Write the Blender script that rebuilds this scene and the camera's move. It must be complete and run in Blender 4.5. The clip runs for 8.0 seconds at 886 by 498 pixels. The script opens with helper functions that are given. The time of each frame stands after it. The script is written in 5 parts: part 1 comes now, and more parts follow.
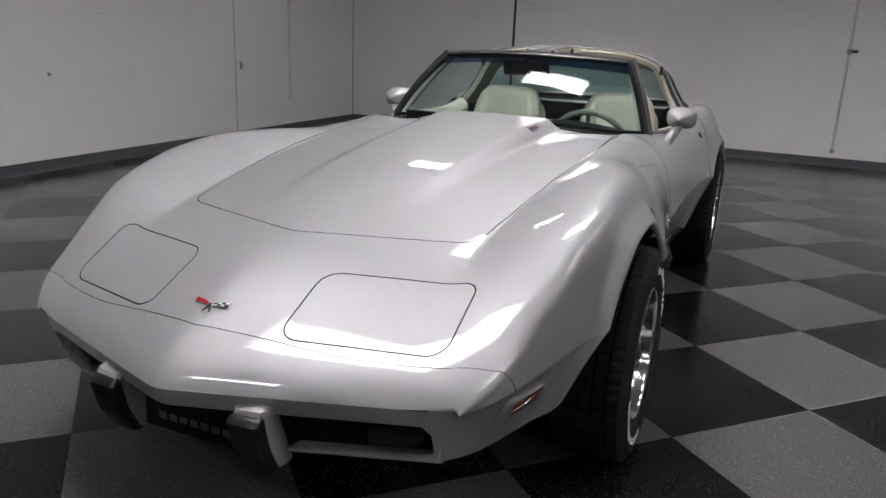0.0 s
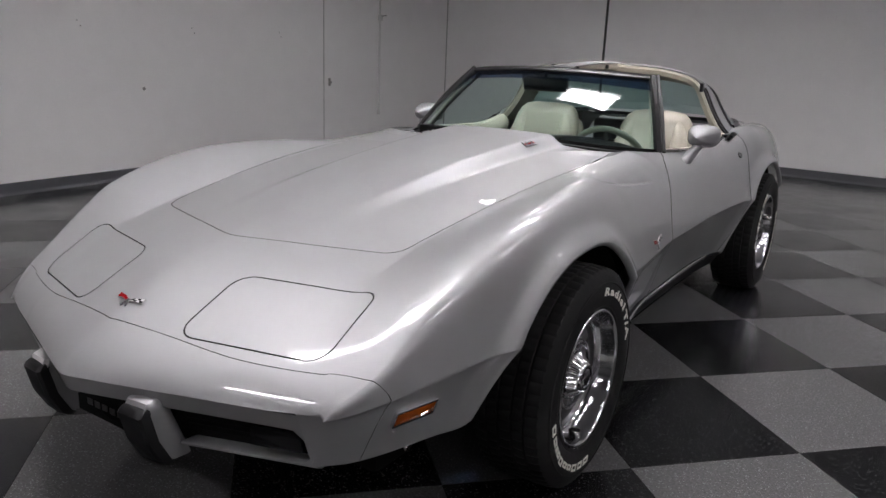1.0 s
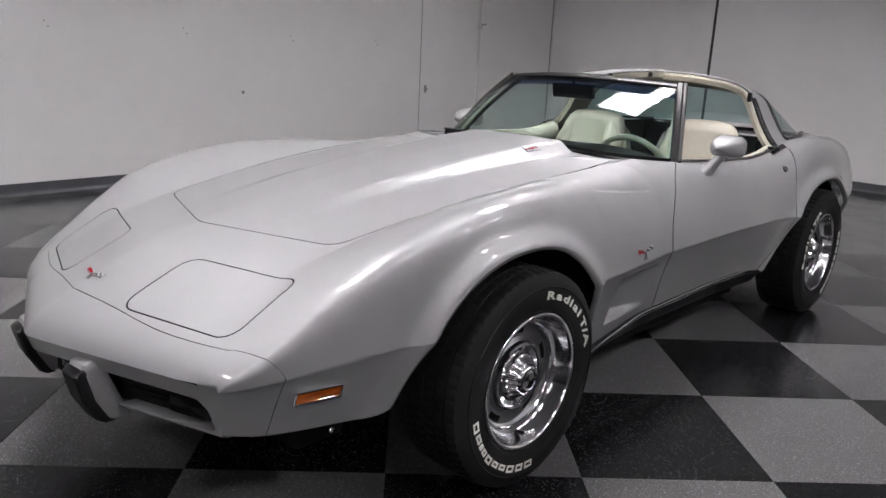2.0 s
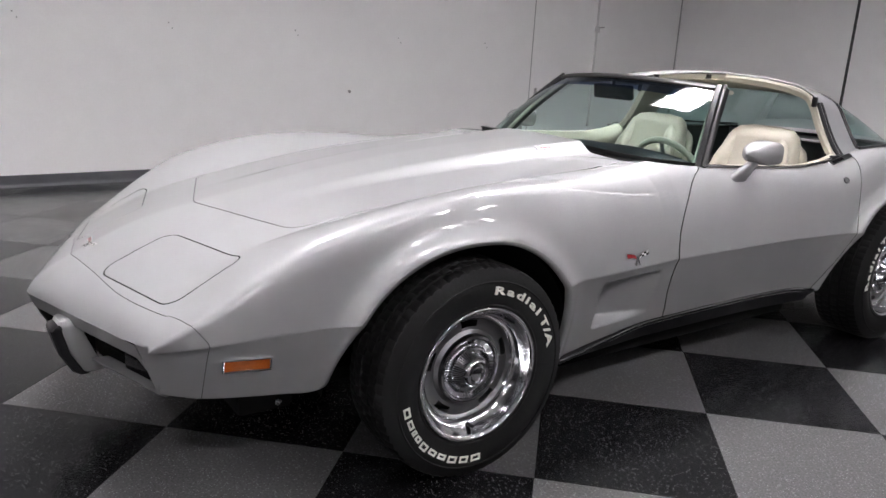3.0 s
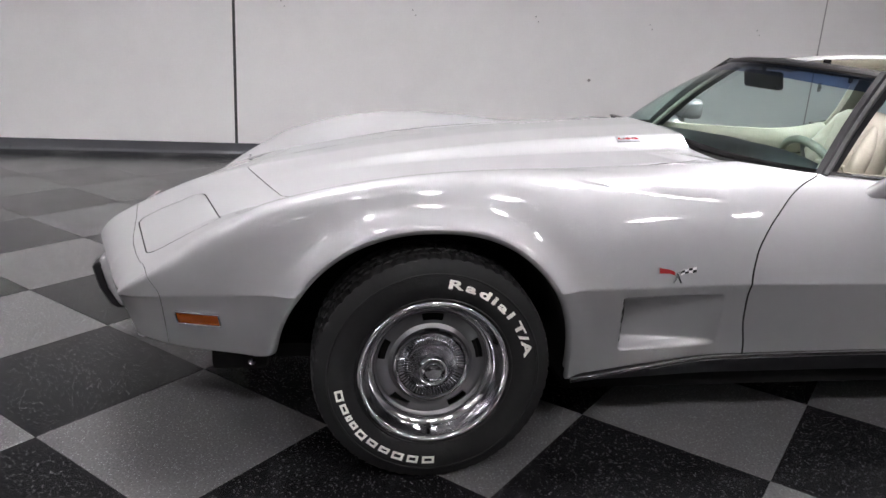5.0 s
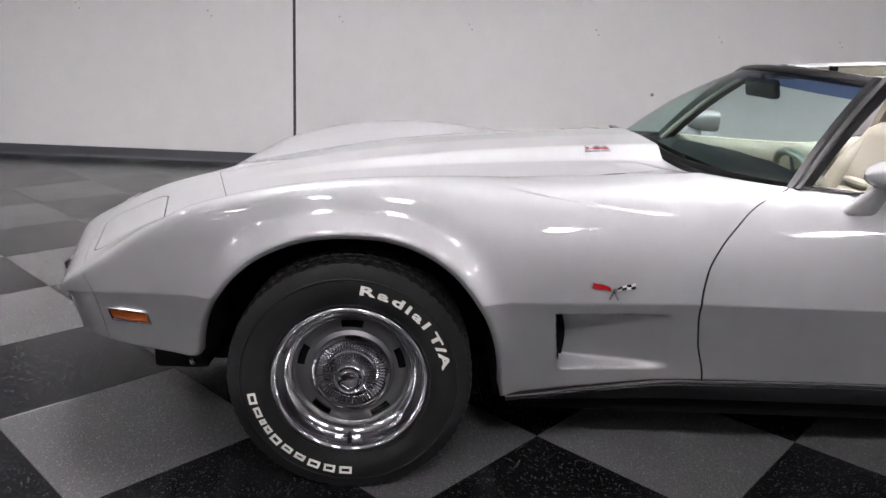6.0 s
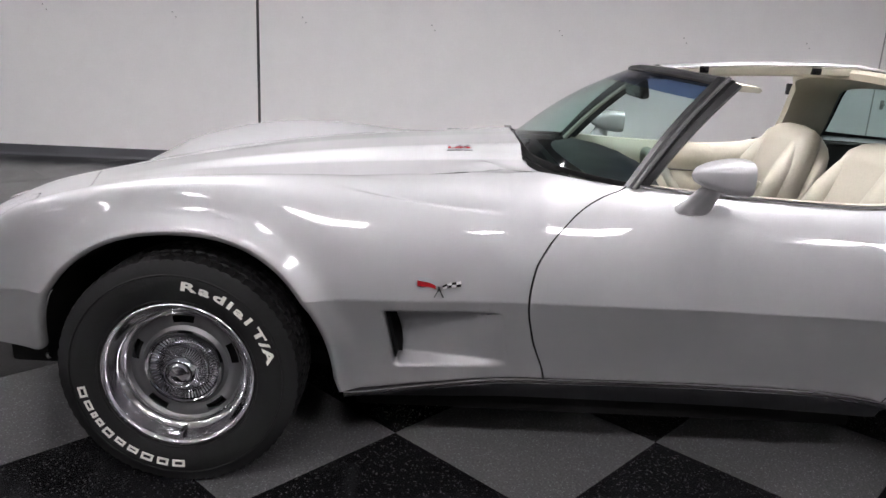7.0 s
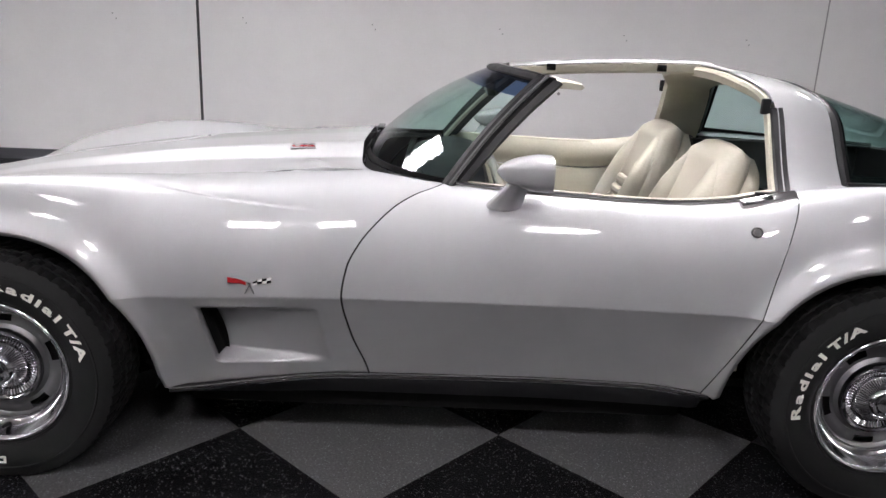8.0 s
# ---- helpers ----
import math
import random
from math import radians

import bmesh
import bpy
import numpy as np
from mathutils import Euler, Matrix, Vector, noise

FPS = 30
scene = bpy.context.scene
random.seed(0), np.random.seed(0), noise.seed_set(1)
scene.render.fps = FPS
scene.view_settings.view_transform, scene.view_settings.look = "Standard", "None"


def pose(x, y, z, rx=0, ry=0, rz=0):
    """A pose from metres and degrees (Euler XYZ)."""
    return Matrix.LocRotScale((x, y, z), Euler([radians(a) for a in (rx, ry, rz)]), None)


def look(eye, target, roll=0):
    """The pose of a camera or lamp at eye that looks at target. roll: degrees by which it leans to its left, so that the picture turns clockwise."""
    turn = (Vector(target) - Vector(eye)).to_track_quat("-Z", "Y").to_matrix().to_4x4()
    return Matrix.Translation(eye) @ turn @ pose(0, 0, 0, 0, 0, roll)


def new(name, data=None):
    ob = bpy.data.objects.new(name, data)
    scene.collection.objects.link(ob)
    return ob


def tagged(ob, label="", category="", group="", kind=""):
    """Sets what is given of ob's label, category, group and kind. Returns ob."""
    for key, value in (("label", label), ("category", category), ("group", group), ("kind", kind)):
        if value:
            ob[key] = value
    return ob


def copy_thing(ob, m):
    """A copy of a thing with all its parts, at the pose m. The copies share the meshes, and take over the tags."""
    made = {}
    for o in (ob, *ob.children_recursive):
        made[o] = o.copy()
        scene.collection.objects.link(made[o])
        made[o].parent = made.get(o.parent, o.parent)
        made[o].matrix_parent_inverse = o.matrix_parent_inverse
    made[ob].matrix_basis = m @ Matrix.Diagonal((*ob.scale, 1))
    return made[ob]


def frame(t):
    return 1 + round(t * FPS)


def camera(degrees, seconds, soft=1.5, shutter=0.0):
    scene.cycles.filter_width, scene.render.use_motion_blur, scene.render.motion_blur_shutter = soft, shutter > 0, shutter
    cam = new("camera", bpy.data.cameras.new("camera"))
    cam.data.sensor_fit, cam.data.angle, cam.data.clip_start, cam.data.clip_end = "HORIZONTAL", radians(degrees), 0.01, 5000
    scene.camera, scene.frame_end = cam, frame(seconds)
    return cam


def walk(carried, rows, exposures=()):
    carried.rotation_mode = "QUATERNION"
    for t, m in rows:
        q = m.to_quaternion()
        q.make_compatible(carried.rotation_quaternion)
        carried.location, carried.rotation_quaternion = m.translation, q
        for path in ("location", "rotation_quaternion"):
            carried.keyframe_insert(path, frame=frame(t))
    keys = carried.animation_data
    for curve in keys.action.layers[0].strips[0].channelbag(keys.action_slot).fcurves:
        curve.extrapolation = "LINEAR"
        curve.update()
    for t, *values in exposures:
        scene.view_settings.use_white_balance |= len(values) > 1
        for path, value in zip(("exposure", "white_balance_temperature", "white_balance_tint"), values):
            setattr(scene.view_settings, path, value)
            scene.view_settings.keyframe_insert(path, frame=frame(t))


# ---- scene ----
cam = camera(61.9, 8.0)
PATH = [
    (0, (1.257, -2.18, 1.254), (0.402, -0.455, 0.711), 2.4),
    (0.5, (1.489, -2.048, 1.259), (0.492, -0.399, 0.724), 2.4),
    (1, (1.711, -1.911, 1.26), (0.577, -0.345, 0.75), 2.3),
    (1.5, (1.939, -1.77, 1.263), (0.632, -0.344, 0.757), 2.5),
    (2, (2.158, -1.611, 1.264), (0.761, -0.27, 0.763), 2.7),
    (2.2, (2.237, -1.549, 1.256), (0.795, -0.257, 0.756), 2.9),
    (3.3, (2.612, -1.063, 1.266), (0.918, -0.134, 0.749), 3.2),
    (3.5, (2.631, -0.983, 1.26), (0.905, -0.119, 0.735), 3.3),
    (4, (2.702, -0.724, 1.258), (0.901, -0.043, 0.715), 3.3),
    (4.5, (2.738, -0.459, 1.255), (0.876, 0.019, 0.703), 3.1),
    (4.7, (2.74, -0.355, 1.259), (0.858, 0.025, 0.698), 3.1),
    (5.8, (2.72, 0.146, 1.25), (0.798, 0.143, 0.696), 3.3),
    (6, (2.716, 0.277, 1.244), (0.791, 0.246, 0.703), 2.9),
    (6.5, (2.713, 0.534, 1.272), (0.789, 0.487, 0.729), 2.9),
    (7, (2.717, 0.799, 1.265), (0.793, 0.724, 0.725), 2.9),
    (7.5, (2.73, 1.058, 1.288), (0.806, 0.997, 0.745), 2.8),
    (8, (2.724, 1.321, 1.289), (0.8, 1.255, 0.747), 2.5),
]
EXPOSURES = [(0.0, 0.36, 6380, 17), (1.0, 0.43, 6380, 17), (2.0, 0.82, 6380, 17), (3.5, 1.2, 6380, 17), (4.5, 1.23, 6380, 17), (6.0, 1.28, 6380, 17), (8.0, 1.22, 6380, 17)]
walk(cam, [(t, look(eye, target, roll)) for t, eye, target, roll in PATH], EXPOSURES)

# ---- light and exposure ----
world = bpy.data.worlds.new("world")
world.use_nodes = True
world.node_tree.nodes["Background"].inputs[0].default_value = (0.55, 0.57, 0.6, 1)
world.node_tree.nodes["Background"].inputs[1].default_value = 0.02
scene.world = world
LAMP_POWER = 27.5


# ---- materials ----
def mat(name, color, rough=0.5, metal=0.0, **kw):
    """A principled material with variation at two scales; kw: spec, coat, coat_rough, trans, bump, scale, vary, rvary, emit, flake."""
    m = bpy.data.materials.new(name)
    m.use_nodes = True
    nt = m.node_tree
    b = nt.nodes["Principled BSDF"]
    b.inputs["Base Color"].default_value = (*color, 1)
    b.inputs["Roughness"].default_value = rough
    b.inputs["Metallic"].default_value = metal
    b.inputs["Specular IOR Level"].default_value = kw.get("spec", 0.5)
    b.inputs["Coat Weight"].default_value = kw.get("coat", 0.0)
    b.inputs["Coat Roughness"].default_value = kw.get("coat_rough", 0.03)
    b.inputs["Transmission Weight"].default_value = kw.get("trans", 0.0)
    b.inputs["IOR"].default_value = kw.get("ior", 1.45)
    if kw.get("emit"):
        b.inputs["Emission Color"].default_value = (*kw.get("glow", (1, 1, 1)), 1)
        b.inputs["Emission Strength"].default_value = kw["emit"]
    scale, vary, bump, rvary = kw.get("scale", 30), kw.get("vary", 0.0), kw.get("bump", 0.0), kw.get("rvary", 0.0)
    if vary or bump or rvary:
        co = nt.nodes.new("ShaderNodeTexCoord")
        fine, wide = nt.nodes.new("ShaderNodeTexNoise"), nt.nodes.new("ShaderNodeTexNoise")
        fine.inputs["Scale"].default_value, fine.inputs["Detail"].default_value = scale, 6
        wide.inputs["Scale"].default_value, wide.inputs["Detail"].default_value = scale * 0.08, 4
        for n in (fine, wide):
            nt.links.new(co.outputs["Object"], n.inputs["Vector"])
        mix = nt.nodes.new("ShaderNodeMath")
        mix.operation = "ADD"
        nt.links.new(fine.outputs["Fac"], mix.inputs[0])
        nt.links.new(wide.outputs["Fac"], mix.inputs[1])
        if vary:
            ramp = nt.nodes.new("ShaderNodeMapRange")
            ramp.inputs["From Min"].default_value, ramp.inputs["From Max"].default_value = 0.6, 1.4
            ramp.inputs["To Min"].default_value, ramp.inputs["To Max"].default_value = 1 - vary, 1 + vary
            nt.links.new(mix.outputs[0], ramp.inputs["Value"])
            mul = nt.nodes.new("ShaderNodeVectorMath")
            mul.operation = "SCALE"
            mul.inputs[0].default_value = color
            nt.links.new(ramp.outputs["Result"], mul.inputs["Scale"])
            nt.links.new(mul.outputs["Vector"], b.inputs["Base Color"])
        if rvary:
            ramp = nt.nodes.new("ShaderNodeMapRange")
            ramp.inputs["From Min"].default_value, ramp.inputs["From Max"].default_value = 0.6, 1.4
            ramp.inputs["To Min"].default_value, ramp.inputs["To Max"].default_value = max(0.0, rough - rvary), rough + rvary
            nt.links.new(mix.outputs[0], ramp.inputs["Value"])
            nt.links.new(ramp.outputs["Result"], b.inputs["Roughness"])
        if bump:
            bp = nt.nodes.new("ShaderNodeBump")
            bp.inputs["Strength"].default_value = 1.0
            bp.inputs["Distance"].default_value = bump
            nt.links.new(fine.outputs["Fac"], bp.inputs["Height"])
            nt.links.new(bp.outputs["Normal"], b.inputs["Normal"])
    return m


def paint_material():
    """Silver metallic paint under clear coat: a fine flake grain in tone."""
    m = mat("silver_paint", (0.37, 0.371, 0.377), 0.56, 0.52, coat=0.85, coat_rough=0.03, vary=0.03, scale=14, rvary=0.02)
    return m


def tile_material(name, base, fleck, share):
    """Vinyl tile: base tone, pale and dark flecks, a little tone from tile to tile, waxed with faint scuffs."""
    m = bpy.data.materials.new(name)
    m.use_nodes = True
    nt = m.node_tree
    b = nt.nodes["Principled BSDF"]
    co = nt.nodes.new("ShaderNodeNewGeometry")
    info = nt.nodes.new("ShaderNodeObjectInfo")
    warp = nt.nodes.new("ShaderNodeTexNoise")
    warp.inputs["Scale"].default_value, warp.inputs["Detail"].default_value = 60, 3
    nt.links.new(co.outputs["Position"], warp.inputs["Vector"])
    add = nt.nodes.new("ShaderNodeVectorMath")
    add.operation = "MULTIPLY_ADD"
    add.inputs[1].default_value = (0.010, 0.010, 0.010)
    nt.links.new(warp.outputs["Color"], add.inputs[0])
    nt.links.new(co.outputs["Position"], add.inputs[2])
    vor = nt.nodes.new("ShaderNodeTexVoronoi")
    vor.inputs["Scale"].default_value = 160
    nt.links.new(add.outputs["Vector"], vor.inputs["Vector"])
    pick = nt.nodes.new("ShaderNodeSeparateColor")
    nt.links.new(vor.outputs["Color"], pick.inputs["Color"])
    chip = nt.nodes.new("ShaderNodeMath")
    chip.operation = "LESS_THAN"
    chip.inputs[1].default_value = share
    nt.links.new(pick.outputs["Red"], chip.inputs[0])
    near = nt.nodes.new("ShaderNodeMath")
    near.operation = "LESS_THAN"
    near.inputs[1].default_value = 0.34
    nt.links.new(vor.outputs["Distance"], near.inputs[0])
    both = nt.nodes.new("ShaderNodeMath")
    both.operation = "MULTIPLY"
    nt.links.new(chip.outputs[0], both.inputs[0])
    nt.links.new(near.outputs[0], both.inputs[1])
    grain = nt.nodes.new("ShaderNodeTexNoise")
    grain.inputs["Scale"].default_value, grain.inputs["Detail"].default_value = 140, 4
    nt.links.new(co.outputs["Position"], grain.inputs["Vector"])
    tone = nt.nodes.new("ShaderNodeMapRange")
    tone.inputs["From Min"].default_value, tone.inputs["From Max"].default_value = 0.3, 0.7
    tone.inputs["To Min"].default_value, tone.inputs["To Max"].default_value = 0.72, 1.28
    nt.links.new(grain.outputs["Fac"], tone.inputs["Value"])
    each = nt.nodes.new("ShaderNodeMapRange")
    each.inputs["To Min"].default_value, each.inputs["To Max"].default_value = 0.9, 1.1
    nt.links.new(info.outputs["Random"], each.inputs["Value"])
    mul = nt.nodes.new("ShaderNodeMath")
    mul.operation = "MULTIPLY"
    nt.links.new(tone.outputs["Result"], mul.inputs[0])
    nt.links.new(each.outputs["Result"], mul.inputs[1])
    col = nt.nodes.new("ShaderNodeVectorMath")
    col.operation = "SCALE"
    col.inputs[0].default_value = base
    nt.links.new(mul.outputs[0], col.inputs["Scale"])
    mix = nt.nodes.new("ShaderNodeMix")
    mix.data_type = "RGBA"
    nt.links.new(both.outputs[0], mix.inputs["Factor"])
    nt.links.new(col.outputs["Vector"], mix.inputs["A"])
    mix.inputs["B"].default_value = (*fleck, 1)
    nt.links.new(mix.outputs["Result"], b.inputs["Base Color"])
    scuff = nt.nodes.new("ShaderNodeTexNoise")
    scuff.inputs["Scale"].default_value, scuff.inputs["Detail"].default_value = 3.5, 8
    nt.links.new(co.outputs["Position"], scuff.inputs["Vector"])
    rr = nt.nodes.new("ShaderNodeMapRange")
    rr.inputs["From Min"].default_value, rr.inputs["From Max"].default_value = 0.3, 0.7
    rr.inputs["To Min"].default_value, rr.inputs["To Max"].default_value = 0.11, 0.22
    nt.links.new(scuff.outputs["Fac"], rr.inputs["Value"])
    nt.links.new(rr.outputs["Result"], b.inputs["Roughness"])
    bp = nt.nodes.new("ShaderNodeBump")
    bp.inputs["Distance"].default_value = 0.0004
    nt.links.new(grain.outputs["Fac"], bp.inputs["Height"])
    nt.links.new(bp.outputs["Normal"], b.inputs["Normal"])
    b.inputs["Specular IOR Level"].default_value = 0.3
    return m


PAINT = paint_material()
WALL = mat("wall_paint", (0.89, 0.881, 0.877), 0.6, vary=0.025, bump=0.0008, scale=60, rvary=0.08)
# for the unseen right and front walls: dark, so that little light bounces back
GREYWALL = mat("unseen_wall_grey", (0.13, 0.13, 0.134), 0.6, vary=0.04, bump=0.0008, scale=60, rvary=0.08)
CEILING = mat("ceiling_tile", (0.48, 0.48, 0.48), 0.8, vary=0.05, scale=40)
BASE = mat("cove_base", (0.085, 0.088, 0.098), 0.35, vary=0.08, scale=50, rvary=0.08)
SEAM = mat("wall_joint", (0.05, 0.05, 0.052), 0.7, vary=0.1)
PIPE = mat("painted_conduit", (0.66, 0.655, 0.65), 0.45, vary=0.04, rvary=0.06)
STEEL = mat("dull_steel", (0.35, 0.34, 0.33), 0.4, 0.8, vary=0.1)
GROUT = mat("floor_backing", (0.03, 0.03, 0.03), 0.7, vary=0.1)
TILE_DARK = tile_material("black_vinyl_tile", (0.011, 0.011, 0.012), (0.075, 0.075, 0.075), 0.22)
TILE_GREY = tile_material("grey_vinyl_tile", (0.092, 0.0908, 0.0916), (0.19, 0.20, 0.20), 0.28)
RUBBER = mat("tyre_rubber", (0.011, 0.011, 0.0112), 0.68, spec=0.25, vary=0.25, bump=0.0006, scale=90, rvary=0.08)
CHROME = mat("chrome", (0.82, 0.82, 0.83), 0.07, 1.0, rvary=0.03, scale=20)
POLISHED = mat("polished_steel", (0.72, 0.72, 0.735), 0.12, 1.0, rvary=0.04, scale=20)
# centre cap chrome: the dark reflections are put into its base colour
CAPCHROME = mat("darkened_cap_chrome", (0.46, 0.46, 0.475), 0.10, 1.0, vary=0.1, rvary=0.05, scale=40)
RALLY = mat("argent_wheel_paint", (0.135, 0.135, 0.138), 0.34, 0.6, vary=0.08, rvary=0.06)
WHITE = mat("white_letter", (0.78, 0.77, 0.70), 0.55, vary=0.08, scale=60)
BLACK = mat("black_trim", (0.010, 0.010, 0.011), 0.38, spec=0.4, vary=0.15, rvary=0.08)
GLOSSBLACK = mat("gloss_black_trim", (0.008, 0.008, 0.009), 0.14, rvary=0.05)
EMBOSS = mat("dull_grey_emboss", (0.06, 0.06, 0.06), 0.35, vary=0.1)
PILLAR = mat("grey_pillar_strip", (0.032, 0.0315, 0.031), 0.45, vary=0.1, rvary=0.06)
BADGE = mat("bright_badge_metal", (0.28, 0.28, 0.29), 0.3, 0.5, vary=0.05)
MATTE = mat("matte_black", (0.006, 0.006, 0.006), 0.85, spec=0.12, vary=0.2)
GAP = mat("panel_gap_shadow", (0.01, 0.01, 0.01), 0.9, vary=0.2)
AMBER = mat("amber_lens", (0.42, 0.085, 0.008), 0.15, coat=1.0, vary=0.12, bump=0.0004, scale=120)
CREAM = mat("cream_leather", (0.42, 0.395, 0.325), 0.45, vary=0.06, bump=0.0006, scale=110, rvary=0.08)
CREAMPAD = mat("cream_vinyl_trim", (0.46, 0.435, 0.355), 0.5, vary=0.05, bump=0.0004, scale=90, rvary=0.06)
CARPET = mat("black_carpet", (0.012, 0.012, 0.012), 0.95, vary=0.4, bump=0.002, scale=200)
RED = mat("red_enamel", (0.36, 0.012, 0.016), 0.25, coat=1.0, vary=0.05)
ENAMEL = mat("white_enamel", (0.8, 0.8, 0.8), 0.25, coat=1.0, vary=0.04)
MIRROR = mat("mirror_glass", (0.8, 0.82, 0.84), 0.02, 1.0, rvary=0.01)
LAMP = mat("lamp_diffuser", (0.9, 0.9, 0.9), 0.5, emit=LAMP_POWER, glow=(1.0, 0.985, 0.965), vary=0.02)
LAMPFRAME = mat("white_enamel_frame", (0.75, 0.75, 0.75), 0.4, vary=0.04)


def tinted_glass(name, tint, clear):
    """A thin pane: mirror-like gloss over a tinted see-through sheet."""
    m = bpy.data.materials.new(name)
    m.use_nodes = True
    nt = m.node_tree
    out = nt.nodes["Material Output"]
    nt.nodes.remove(nt.nodes["Principled BSDF"])
    see, gloss = nt.nodes.new("ShaderNodeBsdfTransparent"), nt.nodes.new("ShaderNodeBsdfGlossy")
    see.inputs["Color"].default_value = (*tint, 1)
    gloss.inputs["Roughness"].default_value = 0.015
    view, mixer = nt.nodes.new("ShaderNodeLayerWeight"), nt.nodes.new("ShaderNodeMixShader")
    view.inputs["Blend"].default_value = 0.5
    power, fr = nt.nodes.new("ShaderNodeMath"), nt.nodes.new("ShaderNodeMath")
    power.operation, fr.operation = "POWER", "MULTIPLY_ADD"
    power.inputs[1].default_value = 5.0
    fr.inputs[1].default_value, fr.inputs[2].default_value = 0.85, clear
    nt.links.new(view.outputs["Facing"], power.inputs[0])
    nt.links.new(power.outputs[0], fr.inputs[0])
    smear = nt.nodes.new("ShaderNodeTexNoise")
    smear.inputs["Scale"].default_value = 9
    grime = nt.nodes.new("ShaderNodeMapRange")
    grime.inputs["To Min"].default_value, grime.inputs["To Max"].default_value = 0.01, 0.035
    nt.links.new(smear.outputs["Fac"], grime.inputs["Value"])
    nt.links.new(grime.outputs["Result"], gloss.inputs["Roughness"])
    nt.links.new(fr.outputs[0], mixer.inputs[0])
    nt.links.new(see.outputs[0], mixer.inputs[1])
    nt.links.new(gloss.outputs[0], mixer.inputs[2])
    nt.links.new(mixer.outputs[0], out.inputs["Surface"])
    return m


GLASS = tinted_glass("tinted_windscreen_glass", (0.70, 0.86, 0.825), 0.09)
REARGLASS = tinted_glass("tinted_rear_glass", (0.52, 0.69, 0.665), 0.06)
BAND = tinted_glass("blue_sunshade_band", (0.10, 0.17, 0.33), 0.07)


# ---- mesh helpers ----
def mesh_of(name, verts, faces, material, smooth=True):
    me = bpy.data.meshes.new(name)
    me.from_pydata([tuple(v) for v in verts], [], [tuple(f) for f in faces])
    me.materials.append(material)
    if smooth:
        me.polygons.foreach_set("use_smooth", [True] * len(me.polygons))
    me.update()
    return me


def thing(name, label, category, group="", at=(0, 0, 0)):
    ob = new(name)
    ob.location = at
    ob.empty_display_size = 0.1
    return tagged(ob, label, category, group)


def part(name, bm, material, parent=None, label="", smooth=True, sharp=35):
    """Links a bmesh, or a mesh, as one object under a thing or a part."""
    if isinstance(bm, bmesh.types.BMesh):
        bmesh.ops.recalc_face_normals(bm, faces=bm.faces)
        me = bpy.data.meshes.new(name)
        bm.to_mesh(me)
        bm.free()
        me.materials.append(material)
        if smooth:
            me.polygons.foreach_set("use_smooth", [True] * len(me.polygons))
            if sharp:
                me.set_sharp_from_angle(angle=radians(sharp))
    else:
        me = bm
    ob = new(name, me)
    if parent:
        ob.parent = parent
    if label:
        tagged(ob, label)
    return ob


def box(x0, x1, y0, y1, z0, z1, bevel=0.0, bm=None, segs=2):
    own = bmesh.new()
    bmesh.ops.create_cube(own, size=1)
    for v in own.verts:
        v.co = ((x0 + x1) / 2 + v.co.x * (x1 - x0), (y0 + y1) / 2 + v.co.y * (y1 - y0), (z0 + z1) / 2 + v.co.z * (z1 - z0))
    if bevel:
        bmesh.ops.bevel(own, geom=own.edges[:], offset=bevel, segments=segs, profile=0.6, affect="EDGES")
    return join(bm, own)


def join(bm, own):
    if bm is None:
        return own
    me = bpy.data.meshes.new("scrap")
    own.to_mesh(me)
    own.free()
    bm.from_mesh(me)
    bpy.data.meshes.remove(me)
    return bm


def moved(bm, m):
    bmesh.ops.transform(bm, matrix=m, verts=bm.verts)
    return bm


def grid_bm(points, closed_u=False, closed_v=False, bm=None):
    """A skin over rows of points: points[u][v]."""
    own = bm or bmesh.new()
    vs = [[own.verts.new(p) for p in row] for row in points]
    nu, nv = len(vs), len(vs[0])
    for i in range(nu if closed_u else nu - 1):
        for j in range(nv if closed_v else nv - 1):
            a, b, c, d = vs[i][j], vs[(i + 1) % nu][j], vs[(i + 1) % nu][(j + 1) % nv], vs[i][(j + 1) % nv]
            if len({a, b, c, d}) == 4:
                own.faces.new((a, b, c, d))
    return own


def tube(path, radius, segs=10, bm=None, flat=1.0, cap=True):
    """A round or flattened tube along a path of points; radius may be a list."""
    path = [Vector(p) for p in path]
    rows = []
    side = None
    for i, p in enumerate(path):
        ahead = (path[min(i + 1, len(path) - 1)] - path[max(i - 1, 0)]).normalized()
        if side is None:
            side = ahead.orthogonal().normalized()
            if abs(ahead.z) < 0.9:
                side = ahead.cross(Vector((0, 0, 1))).normalized()
        side = (side - ahead * side.dot(ahead)).normalized()
        up = side.cross(ahead).normalized()
        r = radius[i] if isinstance(radius, (list, tuple)) else radius
        rows.append([p + side * (r * math.cos(a)) + up * (r * flat * math.sin(a)) for a in (2 * math.pi * k / segs for k in range(segs))])
    own = grid_bm(rows, closed_v=True)
    if cap:
        own.verts.ensure_lookup_table()
        n = len(rows)
        own.faces.new([own.verts[k] for k in range(segs)])
        own.faces.new([own.verts[(n - 1) * segs + k] for k in range(segs)])
    return join(bm, own)


def lathe(profile, segs=64, bm=None, axis="x"):
    """Turns a profile of (along, radius) round the x axis."""
    rows = [[(a, r * math.cos(t), r * math.sin(t)) for t in (2 * math.pi * k / segs for k in range(segs))] for a, r in profile]
    return join(bm, grid_bm(rows, closed_v=True))


